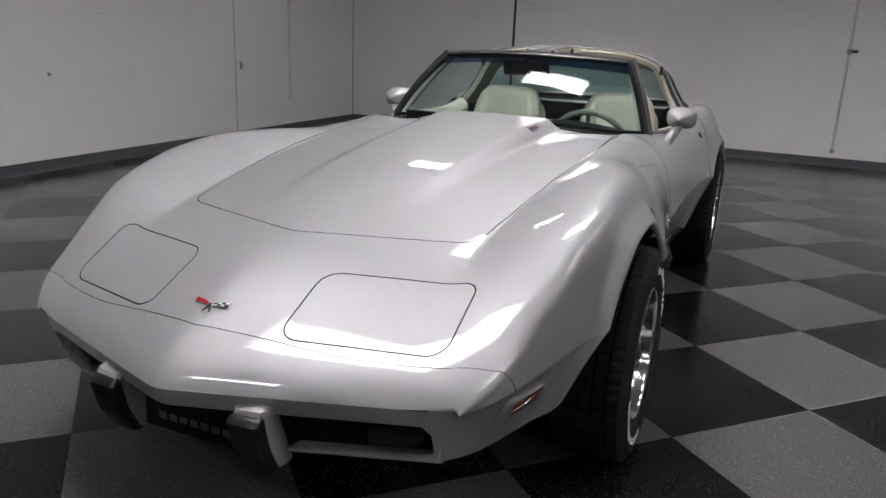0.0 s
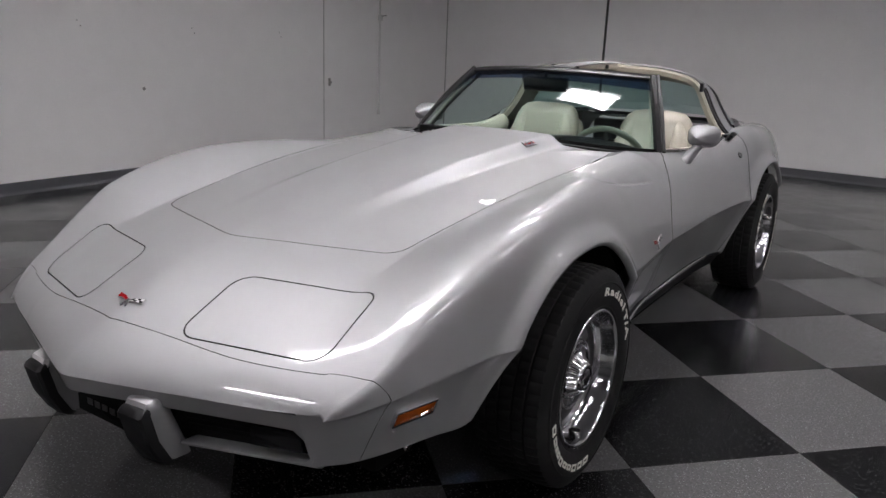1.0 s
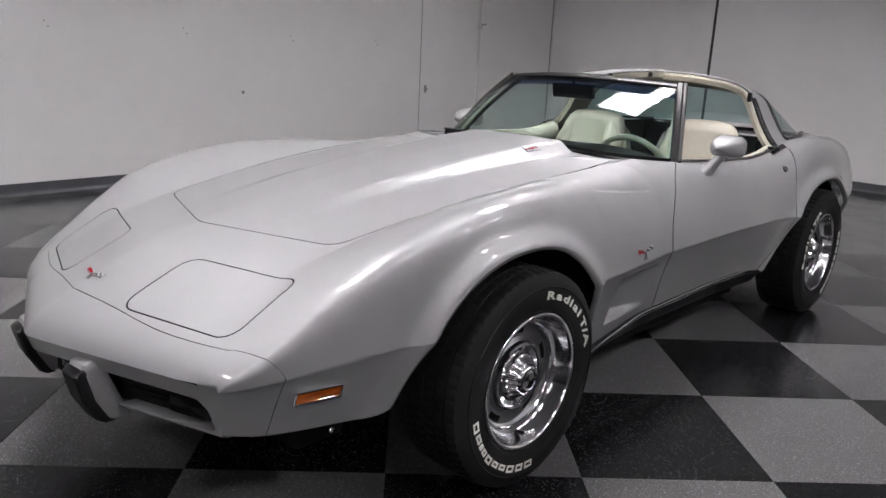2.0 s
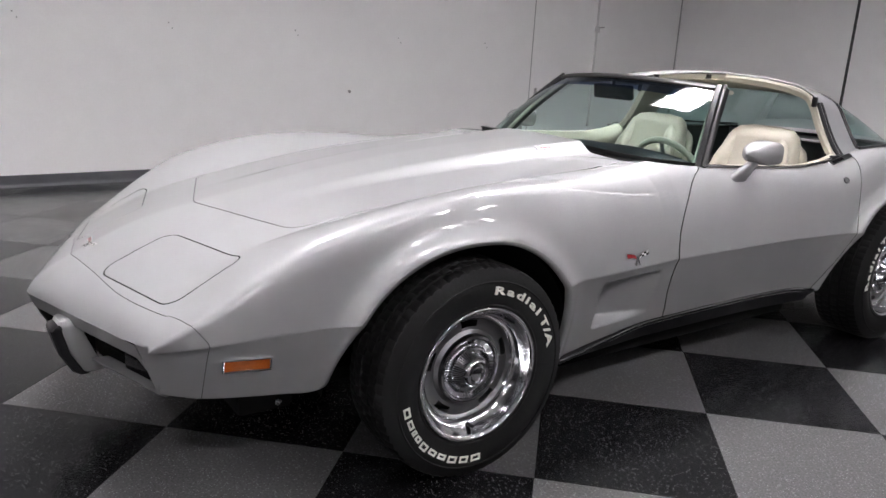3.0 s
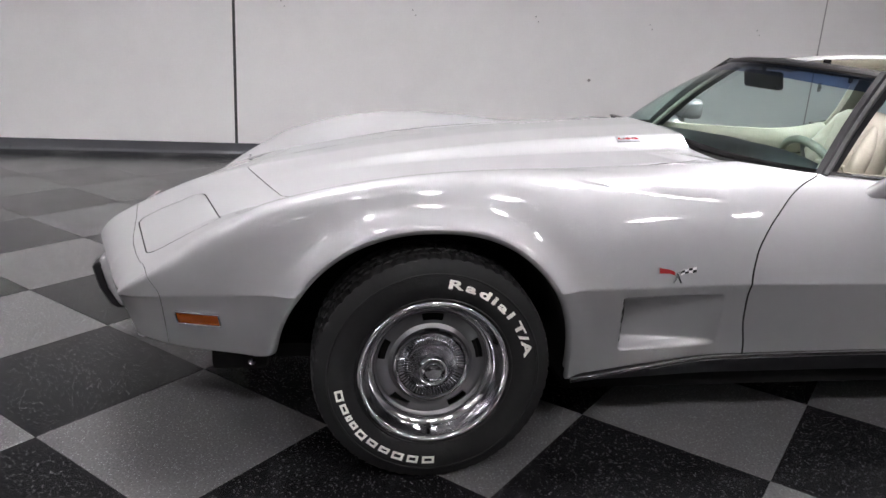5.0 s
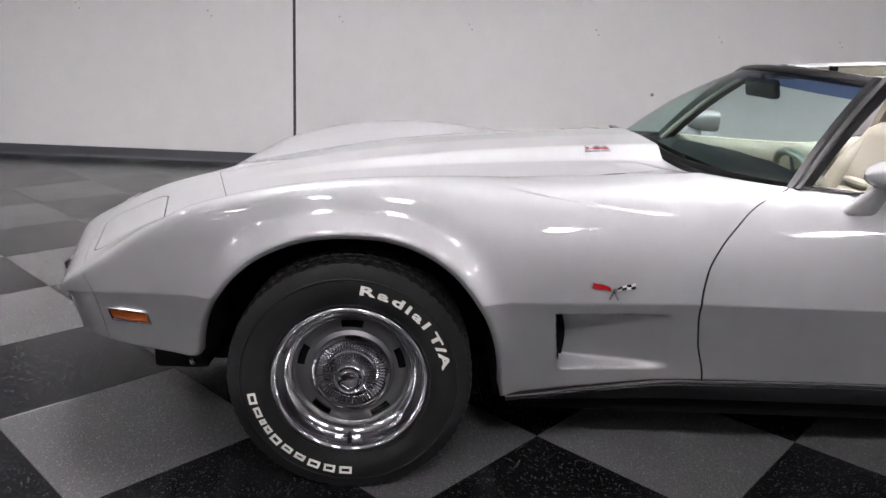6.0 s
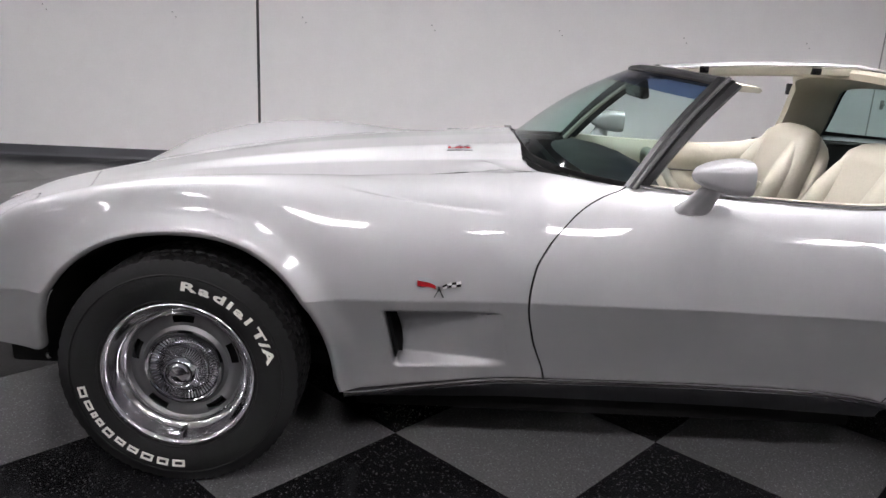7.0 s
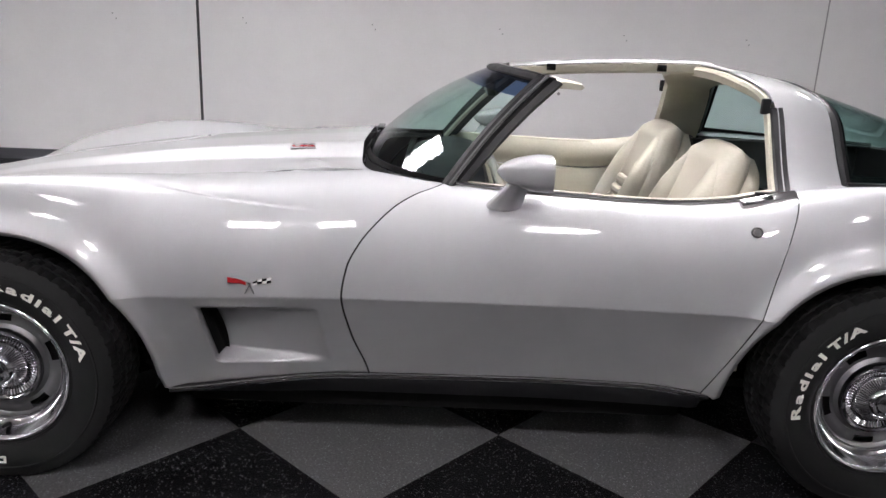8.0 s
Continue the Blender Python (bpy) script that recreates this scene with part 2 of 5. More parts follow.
def curve_of(*pairs):
    """A smooth monotone-safe curve through (x, y) pairs, as a function for arrays."""
    xs, ys = np.array([p[0] for p in pairs], float), np.array([p[1] for p in pairs], float)
    h, d = np.diff(xs), np.diff(ys) / np.diff(xs)
    m = np.zeros(len(xs))
    m[0], m[-1] = d[0], d[-1]
    for k in range(1, len(xs) - 1):
        if d[k - 1] * d[k] > 0:
            w1, w2 = 2 * h[k] + h[k - 1], h[k] + 2 * h[k - 1]
            m[k] = (w1 + w2) / (w1 / d[k - 1] + w2 / d[k])

    def value(x):
        x = np.clip(np.asarray(x, float), xs[0], xs[-1])
        i = np.clip(np.searchsorted(xs, x) - 1, 0, len(xs) - 2)
        t = (x - xs[i]) / h[i]
        return (1 + 2 * t) * (1 - t) ** 2 * ys[i] + t * (1 - t) ** 2 * h[i] * m[i] + t * t * (3 - 2 * t) * ys[i + 1] + t * t * (t - 1) * h[i] * m[i + 1]

    return value


def step01(x):
    x = np.clip(x, 0, 1)
    return x * x * (3 - 2 * x)


# ---- the room ----
CORNERS = [Vector((-5.22, 7.57)), Vector((13.6, 7.936)), Vector((14.0, -13.0)), Vector((-3.52, -13.0))]
HIGH = 3.6


def wall_between(name, p, q, label, material=WALL):
    """A wall 0.15 m thick outside the line from p to q, with its cove base."""
    along = (q - p).normalized()
    out = Vector((-along.y, along.x))
    bm = bmesh.new()
    ring = [p - along * 0.15, q + along * 0.15, q + along * 0.15 + out * 0.15, p - along * 0.15 + out * 0.15]
    low = [bm.verts.new((v.x, v.y, -0.03)) for v in ring]
    top = [bm.verts.new((v.x, v.y, HIGH)) for v in ring]
    for k in range(4):
        bm.faces.new((low[k], low[(k + 1) % 4], top[(k + 1) % 4], top[k]))
    bm.faces.new(top)
    bm.faces.new(low)
    tagged(part(name, bm, material, smooth=False), label, "wall", kind="structure")
    turn = math.atan2(along.y, along.x)
    bm = bmesh.new()
    length = (q - p).length
    prof = [(0.0, 0.0), (-0.021, 0.0), (-0.019, 0.006), (-0.009, 0.016), (-0.006, 0.03), (-0.005, 0.098), (-0.002, 0.102), (0.0, 0.102)]
    grid_bm([[(x, y, z) for y, z in prof] for x in (0.0, length)], bm=bm)
    moved(bm, Matrix.Translation((p.x, p.y, 0.0)) @ Matrix.Rotation(turn, 4, "Z"))
    tagged(part("baseboard", bm, BASE), "dark grey vinyl cove base along the wall foot", "baseboard", kind="structure")
    return along, out


def on_wall(p, along, out, s, z, proud=0.0):
    return Vector((p.x + along.x * s - out.x * proud, p.y + along.y * s - out.y * proud, z))


A, B, C, D = CORNERS
wall_left = wall_between("wall_left", D, A, "white painted panel wall with fine vertical joints")
wall_back = wall_between("wall_back", A, B, "white painted panel wall with surface conduits")
# added out of view to close the room; their dark grey limits fill light
wall_between("wall_right", B, C, "plain dark grey wall added out of view", GREYWALL)
wall_between("wall_front", C, D, "plain dark grey wall added out of view", GREYWALL)
bm = bmesh.new()
for z, flip in ((HIGH, False), (HIGH + 0.1, True)):
    bm.faces.new([bm.verts.new((v.x * 1.03, v.y * 1.03, z)) for v in CORNERS])
tagged(part("ceiling", bm, CEILING, smooth=False), "dull grey ceiling with light panels", "ceiling", kind="structure")


def joint_line(p, along, out, s, z0, z1, wide, name="wall_joint", material=None):
    """A recessed-looking cover strip over a panel joint."""
    bm = box(-wide / 2, wide / 2, -0.003, 0.004, z0, z1, 0.0015, segs=1)
    q = on_wall(p, along, out, s, 0)
    moved(bm, Matrix.Translation(q) @ Matrix.Rotation(math.atan2(along.y, along.x), 4, "Z"))
    return tagged(part(name, bm, material or SEAM), "thin dark vertical joint between wall panels", "trim", kind="structure")




def left_at(y):
    """The run along the left wall at the height y of the plan."""
    return (y - D.y) / wall_left[0].y


def back_at(x):
    return (x - A.x) / wall_back[0].x

# ---- ceiling lights ----
def tube_light(x, y, half, label):
    """A surface fitting with fluorescent tubes side by side in a deep white reflector; half: half its length."""
    light = thing("ceiling_light", label, "ceiling light", "ceiling lights", (x, y, HIGH))
    w, d = half * 0.53, half * 0.2
    part("reflector", box(-half, half, -w, w, -0.03, -0.002, 0.004), LAMPFRAME, light)
    for x0, x1, y0, y1 in ((-half, half, -w, -w + 0.008), (-half, half, w - 0.008, w), (-half, -half + 0.008, -w + 0.009, w - 0.009), (half - 0.008, half, -w + 0.009, w - 0.009)):
        part("skirt", box(x0, x1, y0, y1, -0.03 - d * 1.05, -0.031), LAMPFRAME, light, smooth=False)
    for k in range(6):
        y0 = w * (-0.79 + 0.316 * k)
        part("tube", tube([(-half * 0.94, y0, -0.03 - d * 0.3), (half * 0.94, y0, -0.03 - d * 0.3)], half * 0.048, 8), LAMP, light)
    return light


first_light = tube_light(-0.2, -0.95, 0.62, "white six-tube fluorescent ceiling light, switched on")
for gx, gy in ((-0.2, 2.2), (10.4, -4.1), (6.8, -7.25), (10.4, -7.25)):
    copy_thing(first_light, Matrix.Translation((gx, gy, HIGH)))
short_light = tube_light(3.9, -0.95, 0.41, "short white six-tube fluorescent ceiling light, switched on")
for gx, gy in ((3.9, 0.62), (3.9, 2.2), (3.9, 3.8), (6.0, -4.1), (-0.2, -4.1)):
    copy_thing(short_light, Matrix.Translation((gx, gy, HIGH)))
# added fill light, not a known fitting: brightens the walls near the corner
tube_light(-2.4, 4.6, 0.26, "small added fill light, built as a six-tube ceiling fitting")

# ---- the car: forward is -y, its left side +x, the front axle at y = 0 ----
CAR = thing("sports_car", "silver two-seat sports coupe with cream interior and white-lettered tyres", "car")
CAR.rotation_euler = (0, 0, radians(2.8))
CAR.location = (-0.015, -0.034, 0)


def y_nose(x):
    """The plan of the nose edge: a shallow arrow with tight corners."""
    x = np.abs(x)
    return -1.10 + 0.335 * np.sqrt(x * x + 0.0004) + 3.0 * np.maximum(0, x - 0.61) ** 2


crown = curve_of((0, 0.488), (0.008, 0.503), (0.02, 0.519), (0.045, 0.541), (0.11, 0.581), (0.2, 0.627), (0.34, 0.688), (0.53, 0.738), (0.7, 0.773), (0.9, 0.807), (1.1, 0.832), (1.4, 0.862), (1.8, 0.892), (2.1, 0.908), (2.3, 0.915))
dome_high = curve_of((-0.7, 0.0), (-0.45, 0.001), (-0.1, 0.014), (0.3, 0.029), (0.6, 0.035), (1.0, 0.042))
dome_wide = curve_of((-0.7, 0.18), (0.0, 0.23), (1.0, 0.275))
x_valley = curve_of((-1.2, 0.50), (-0.4, 0.505), (0.0, 0.52), (0.6, 0.548), (1.05, 0.582), (1.25, 0.644), (1.5, 0.675), (1.9, 0.70), (2.19, 0.703), (2.35, 0.69), (3.0, 0.62), (3.6, 0.52))
z_belt = curve_of((1.0, 0.905), (1.246, 0.884), (1.5, 0.870), (1.9, 0.860), (2.08, 0.874), (2.19, 0.897), (2.4, 0.925), (2.8, 0.92), (3.3, 0.89), (3.6, 0.85))
x_knee = curve_of((-0.886, 0.646), (-0.84, 0.688), (-0.793, 0.716), (-0.72, 0.732), (-0.65, 0.744), (-0.556, 0.772), (-0.46, 0.791), (-0.32, 0.808), (-0.2, 0.816), (0.0, 0.815), (0.3, 0.808), (0.45, 0.812), (0.98, 0.77), (1.25, 0.768), (1.9, 0.798), (2.2, 0.825), (2.5, 0.845), (3.3, 0.76), (3.6, 0.65))
knee_up = curve_of((-0.886, -0.054), (-0.84, -0.042), (-0.793, -0.031), (-0.72, -0.014), (-0.65, 0.010), (-0.556, 0.040), (-0.46, 0.076), (-0.32, 0.093), (-0.2, 0.100), (0.0, 0.098), (0.3, 0.092), (0.6, 0.036), (1.0, -0.02), (1.25, -0.035), (1.9, -0.040), (2.1, -0.038), (2.3, 0.022), (2.5, 0.078), (2.9, 0.06), (3.6, 0.0))
x_crease = curve_of((-0.886, 0.642), (-0.84, 0.678), (-0.8, 0.702), (-0.757, 0.722), (-0.6, 0.771), (-0.45, 0.813), (0.0, 0.875), (0.45, 0.866), (0.72, 0.845), (0.98, 0.826), (1.5, 0.825), (1.9, 0.843), (2.1, 0.862), (2.53, 0.893), (2.9, 0.88), (3.3, 0.81), (3.6, 0.70))
z_crease = curve_of((-0.886, 0.483), (-0.757, 0.503), (-0.6, 0.522), (-0.45, 0.54), (0.0, 0.57), (0.45, 0.572), (2.5, 0.58), (3.6, 0.60))
z_sill = curve_of((-0.95, 0.334), (-0.84, 0.328), (-0.75, 0.322), (-0.64, 0.319), (-0.5, 0.317), (-0.42, 0.312), (0.4, 0.250), (0.5, 0.258), (0.65, 0.276), (0.95, 0.303), (1.85, 0.311), (2.1, 0.29), (2.98, 0.27), (3.6, 0.36))
ARCHES = ((0.01, 0.461, 0.421, 0.25, 0.494), (2.535, 0.445, 0.445, 0.25, 0.494))
POW = 2.25


def arch_foot(y):
    """The lower edge of the side: the sill, or the wheel opening where there is one."""
    z = z_sill(y)
    d = np.clip(y + 0.51, 0, 0.068)
    z = z + 0.07 - np.sqrt(0.07 ** 2 - d ** 2)
    z = np.where(y > -0.3, z_sill(y), z)
    for y0, rf, rr, z0, h in ARCHES:
        k = np.clip(np.abs(y - y0) / np.where(y < y0, rf, rr), 0, 1)
        z = np.maximum(z, np.where(k < 1, z0 + h * np.maximum(0, 1 - k ** POW) ** (1 / POW), 0))
    return z


def arch_near(y, z):
    """How far outside a wheel opening a place of the side lies, in metres."""
    best = np.full(np.shape(y), 9.0)
    for y0, rf, rr, z0, h in ARCHES:
        q = ((np.abs(y - y0) / np.where(y < y0, rf, rr)) ** POW + (np.maximum(z - z0, 0) / h) ** POW) ** (1 / POW)
        best = np.minimum(best, np.maximum(q - 1, 0) * 0.45)
    return best


def top_height(x, y):
    d = y - (-1.10 + 0.335 * np.sqrt(x * x + 0.0004))
    z = crown(d)
    wide = dome_wide(y)
    return z + dome_high(y) * (1 - step01((np.abs(x) - wide + 0.035) / 0.085))


def cowl_line(x):
    return 0.968 + 0.282 * (np.abs(x) / 0.644) ** 6.5


def vent_depth(y, z):
    """The gill behind the front wheel: deep at its front edge, running out to the rear."""
    front = 0.560 + (0.53 - z) * 0.17
    run = (y - front) / 0.335
    inside = step01((y - front) / 0.010) * np.clip(1 - run, 0, 1) ** 0.9
    rows = step01((z - 0.340) / 0.026) * step01((0.538 - z) / 0.009)
    return 0.078 * inside * rows


def crease_drop(y, z):
    """The hollow between bonnet and fender, which ends in a fine crease that falls towards the door."""
    line = 0.868 - 0.109 * (y - 0.31)
    d = z - line
    fade = step01((y - 0.36) / 0.25) * step01((0.90 - y) / 0.16)
    return 0.021 * fade * np.clip(d / 0.009, 0, 1) * np.exp(-np.maximum(d - 0.009, 0) / 0.035)


def stations():
    ys = list(np.arange(-0.56, 0.54, 0.0125)) + list(np.arange(0.54, 0.95, 0.006)) + list(np.arange(0.96, 2.32, 0.0125)) + list(np.arange(2.32, 3.60, 0.03)) + [1.246, 3.60]
    for y0, rf, rr, _, _ in ARCHES:
        ys += [y0 + (rr if a < math.pi / 2 else rf) * math.cos(a) for a in np.linspace(0, math.pi, 80)]
    ys = sorted(ys)
    keep = [ys[0]]
    for y in ys:
        if y == 1.246 or y - keep[-1] > 0.0016:
            keep.append(y)
    return np.array(keep)


NTOP, NCON, NLOW, NRIDGE = 44, 84, 52, 34
TIP = (0.642, -0.886)


def side_section(y):
    """The half section from the valley over the fender to the lower edge: rows of (x, z)."""
    xv, zv = float(x_valley(y)), float(np.where(y < 1.0, crown(y + 1.10 - 0.1675), z_belt(y)))
    if 0.9 < y < 1.0:
        zv = zv + (float(z_belt(1.0)) - zv) * (y - 0.9) / 0.1
    xk, zk, xw, zw = float(x_knee(y)), zv + float(knee_up(y)), float(x_crease(y)), float(z_crease(y))
    foot = float(arch_foot(y))
    t = np.linspace(0, 1, 140)
    wt = 1.25 + 3.0 * float(step01((0.45 - y) / 0.6))
    den = (1 - t) ** 2 + 2 * wt * t * (1 - t) + t * t
    cx = ((1 - t) ** 2 * xv + 2 * wt * t * (1 - t) * xk + t * t * xw) / den
    cz = ((1 - t) ** 2 * zv + 2 * wt * t * (1 - t) * zk + t * t * zw) / den
    stop = 139
    if foot > zw:
        stop = max(8, int(np.argmax((cz < foot) & (t > 0.3))))
        cx[stop] = np.interp(-foot, -cz[stop - 1 : stop + 1], cx[stop - 1 : stop + 1])
        cz[stop] = foot
    cx, cz = cx[: stop + 1], cz[: stop + 1]
    run = np.r_[0, np.cumsum(np.hypot(np.diff(cx), np.diff(cz)))]
    top_run = min(run[70], run[-1] * 0.9) if len(run) > 70 else run[-1] * 0.6
    s = np.r_[np.linspace(0, top_run, NRIDGE + 1), np.linspace(top_run, run[-1], NCON - NRIDGE)[1:]]
    ux, uz = np.interp(s, run, cx), np.interp(s, run, cz)
    lz = np.linspace(uz[-1], min(foot, uz[-1]), NLOW + 1)[1:]
    k = np.clip((zw - lz) / (zw - 0.26), 0, 1.2)
    lx = np.minimum(ux[-1], xw) - 0.112 * k ** 0.9
    return np.r_[ux, lx], np.r_[uz, lz]


CORNER = []
NOSE_RAKE = 0.34


def body_skin():
    """The left half of the outer skin as arrays: places, triangles and a region each (0 top, 1 side)."""
    ys = stations()
    # nose stations run from the nose edge to where the plan is straight
    nose = np.linspace(0, 1, 34) ** 1.25
    places, index = [], {}
    rows = []
    for n in range(len(nose) - 1):
        rows.append(("nose", nose[n]))
    for y in ys:
        rows.append(("body", y))
    grid = []
    for kind, value in rows:
        y = -0.56 if kind == "nose" else value
        sx, sz = side_section(y)
        row = []
        if kind == "nose":
            # each column runs from its place on the nose edge back to the first body station
            for x in np.linspace(0, 0.5, NTOP):
                ye = float(y_nose(x))
                yy = ye + (-0.56 - ye) * value
                row.append((x, yy, float(top_height(x, yy))))
            for q in range(1, NCON + NLOW):
                if q < NRIDGE:
                    ye = float(y_nose(0.5 + (TIP[0] - 0.5) * q / NRIDGE))
                elif q < NCON:
                    ye = TIP[1]
                else:
                    ye = TIP[1] + 0.095 * (q - NCON + 1) / NLOW
                yy = ye + (-0.56 - ye) * value
                hx, hz = side_section(max(yy, TIP[1]))
                x, z = float(hx[q]), float(hz[q])
                if q < NRIDGE:
                    flat = float(crown(yy - float(y_nose(x))))
                    z = flat + (z - flat) * float(step01((yy - TIP[1]) / 0.16))
                elif value == 0.0 and q < NCON:
                    x, z = TIP[0], 0.484
                row.append((x, yy, z))
        else:
            xs = np.linspace(0, sx[0], NTOP)
            for x in xs:
                yy = y
                if 0.62 < y <= 1.246:
                    yy = 0.62 + (y - 0.62) / (1.246 - 0.62) * (float(cowl_line(x)) - 0.62)
                if y > 1.246:
                    yy = y
                z = float(top_height(x, yy)) if y <= 1.246 else float(z_belt(y))
                if y <= 1.246:
                    blend = step01((abs(x) - 0.30) / 0.2)
                    z = z + (float(sz[0]) - float(top_height(sx[0], yy))) * blend
                row.append((x, yy, z))
            near = arch_near(np.full(len(sz), y), sz)
            flare = 0.026 * np.exp(-(near / 0.04) ** 2)
            sx = sx + flare * step01((0.86 - sz) / 0.12)
            sx = sx - vent_depth(np.full(len(sz), y), sz)
            dz = crease_drop(np.full(len(sz), y), sz)
            dz *= step01(np.arange(len(sz)) / 14)
            sz, sx = sz - dz * 0.75, sx - dz * 0.5
            for j in range(1, len(sx)):
                row.append((sx[j], y, sz[j]))
        grid.append(row + [row[-1], row[-1]])
    P = np.array(grid)
    # the edge turns in under the body, with a wider flange round the wheel openings
    edge = P[:, -3]
    run = np.gradient(edge[:, 1:], axis=0)
    run /= np.maximum(np.linalg.norm(run, axis=1), 1e-9)[:, None]
    wide = 0.003 + 0.009 * np.exp(-((arch_near(edge[:, 1], edge[:, 2]) / 0.015) ** 2))
    for col, share, deep in ((-2, 1.0, 0.004), (-1, 1.1, 0.020)):
        P[:, col, 0] -= deep
        P[:, col, 1] += run[:, 1] * wide * share
        P[:, col, 2] -= run[:, 0] * wide * share
    # fair the turn of the nose into the fender
    n, a, b = len(nose) - 1, NTOP - 8, NTOP + NCON + 8
    for _ in range(10):
        Q = P[: n + 4, a - 1 : b + 1]
        Q[1:-1, 1:-1] += 0.5 * ((Q[:-2, 1:-1] + Q[2:, 1:-1] + Q[1:-1, :-2] + Q[1:-1, 2:]) / 4 - Q[1:-1, 1:-1])
    return P, [k for k, _ in rows], [v for _, v in rows]


def skin_arrays():
    P, kinds, values = body_skin()
    nu, nv, _ = P.shape
    idx = np.arange(nu * nv).reshape(nu, nv)
    a, b, c, d = idx[:-1, :-1], idx[1:, :-1], idx[1:, 1:], idx[:-1, 1:]
    open_top = np.zeros((nu - 1, nv - 1), bool)
    yrow = np.array([-1.0 if k == "nose" else v for k, v in zip(kinds, values)])
    cabin = (yrow[1:] > 1.2465) & (yrow[1:] <= 3.22)
    open_top[cabin, : NTOP - 1] = True
    keep = ~open_top
    tris = np.concatenate([np.stack([a[keep], b[keep], c[keep]], 1), np.stack([a[keep], c[keep], d[keep]], 1)])
    col = np.broadcast_to(np.arange(nv - 1)[None], (nu - 1, nv - 1))[keep]
    region = np.where(col < NTOP - 1, 0, 1)
    region = np.concatenate([region, region])
    V = P.reshape(-1, 3)
    # the corner block closes the front face from the grille opening round to the side
    last, ridge = NTOP + NCON - 2, NTOP + NRIDGE - 1
    cols = [c for c in range(ridge + 1) if P[0, c, 0] > 0.578]
    foot_z, top = P[0, nv - 3, 2], P[0, last]
    deep = nv - 2 - last
    extra, block = [], np.zeros((len(cols), deep), int)
    for k, c in enumerate(cols):
        t = k / (len(cols) - 1)
        for m in range(deep):
            if m == 0:
                block[k, m] = idx[0, c]
            elif c == ridge:
                block[k, m] = idx[0, last + m]
            else:
                d = m / (deep - 1)
                z = P[0, c, 2] + (foot_z + 0.012 * (1 - t) - P[0, c, 2]) * d
                p = np.array([P[0, c, 0], P[0, c, 1] + NOSE_RAKE * (P[0, c, 2] - z), z])
                end = top + np.array([0, NOSE_RAKE * (top[2] - foot_z) * d, (foot_z - top[2]) * d])
                block[k, m] = len(V) + len(extra)
                extra.append(p + (P[0, last + m] - end) * t ** 1.5)
    V = np.concatenate([V, np.array(extra)])
    # the lower corner is rounded: relax it towards its neighbours, more so lower down
    sheet = np.concatenate([block[:, :], idx[1:34, last:last + deep]])
    deepness = np.linspace(0, 1, deep)[None, :] ** 0.4
    for again in range(160):
        Q = V[sheet]
        mean = Q.copy()
        mean[1:-1] = (Q[:-2] + Q[2:]) / 2
        mean[1:-1, 1:-1] = mean[1:-1, 1:-1] * 0.75 + (Q[1:-1, :-2] + Q[1:-1, 2:]) * 0.125
        fade = np.minimum(1, np.arange(len(sheet))[::-1] / 12)[:, None]
        V[sheet] = Q + (mean - Q) * (0.6 * deepness * fade)[:, :, None]
    for m in (1, 2):
        V[idx[:34, nv - 3 + m]] += V[idx[:34, nv - 3]] - P[:34, nv - 3]
    CORNER.extend([[tuple(V[i]) for i in row] for row in block])
    a, b, c, d = block[:-1, 1:].ravel(), block[:-1, :-1].ravel(), block[1:, :-1].ravel(), block[1:, 1:].ravel()
    tris = np.concatenate([tris, np.stack([a, b, c], 1), np.stack([a, c, d], 1)])
    region = np.concatenate([region, np.ones(2 * len(a), int)])
    # mirror to the right side, sharing the centre line
    n = len(V)
    mirror = np.arange(n) + n
    mirror[idx[:, 0]] = idx[:, 0]
    V2 = np.concatenate([V, V * [-1, 1, 1]])
    T2 = np.concatenate([tris, mirror[tris][:, ::-1]])
    R2 = np.concatenate([region, region])
    # normals
    e1, e2 = V2[T2[:, 1]] - V2[T2[:, 0]], V2[T2[:, 2]] - V2[T2[:, 0]]
    fn = np.cross(e1, e2)
    good = np.linalg.norm(fn, axis=1) > 1e-10
    T2, R2, fn = T2[good], R2[good], fn[good]
    N = np.zeros_like(V2)
    for k in range(3):
        np.add.at(N, T2[:, k], fn)
    N /= np.maximum(np.linalg.norm(N, axis=1), 1e-12)[:, None]
    if N[idx[60, 5]][2] < 0:
        T2, N = T2[:, ::-1], -N
    return V2, N, T2, R2


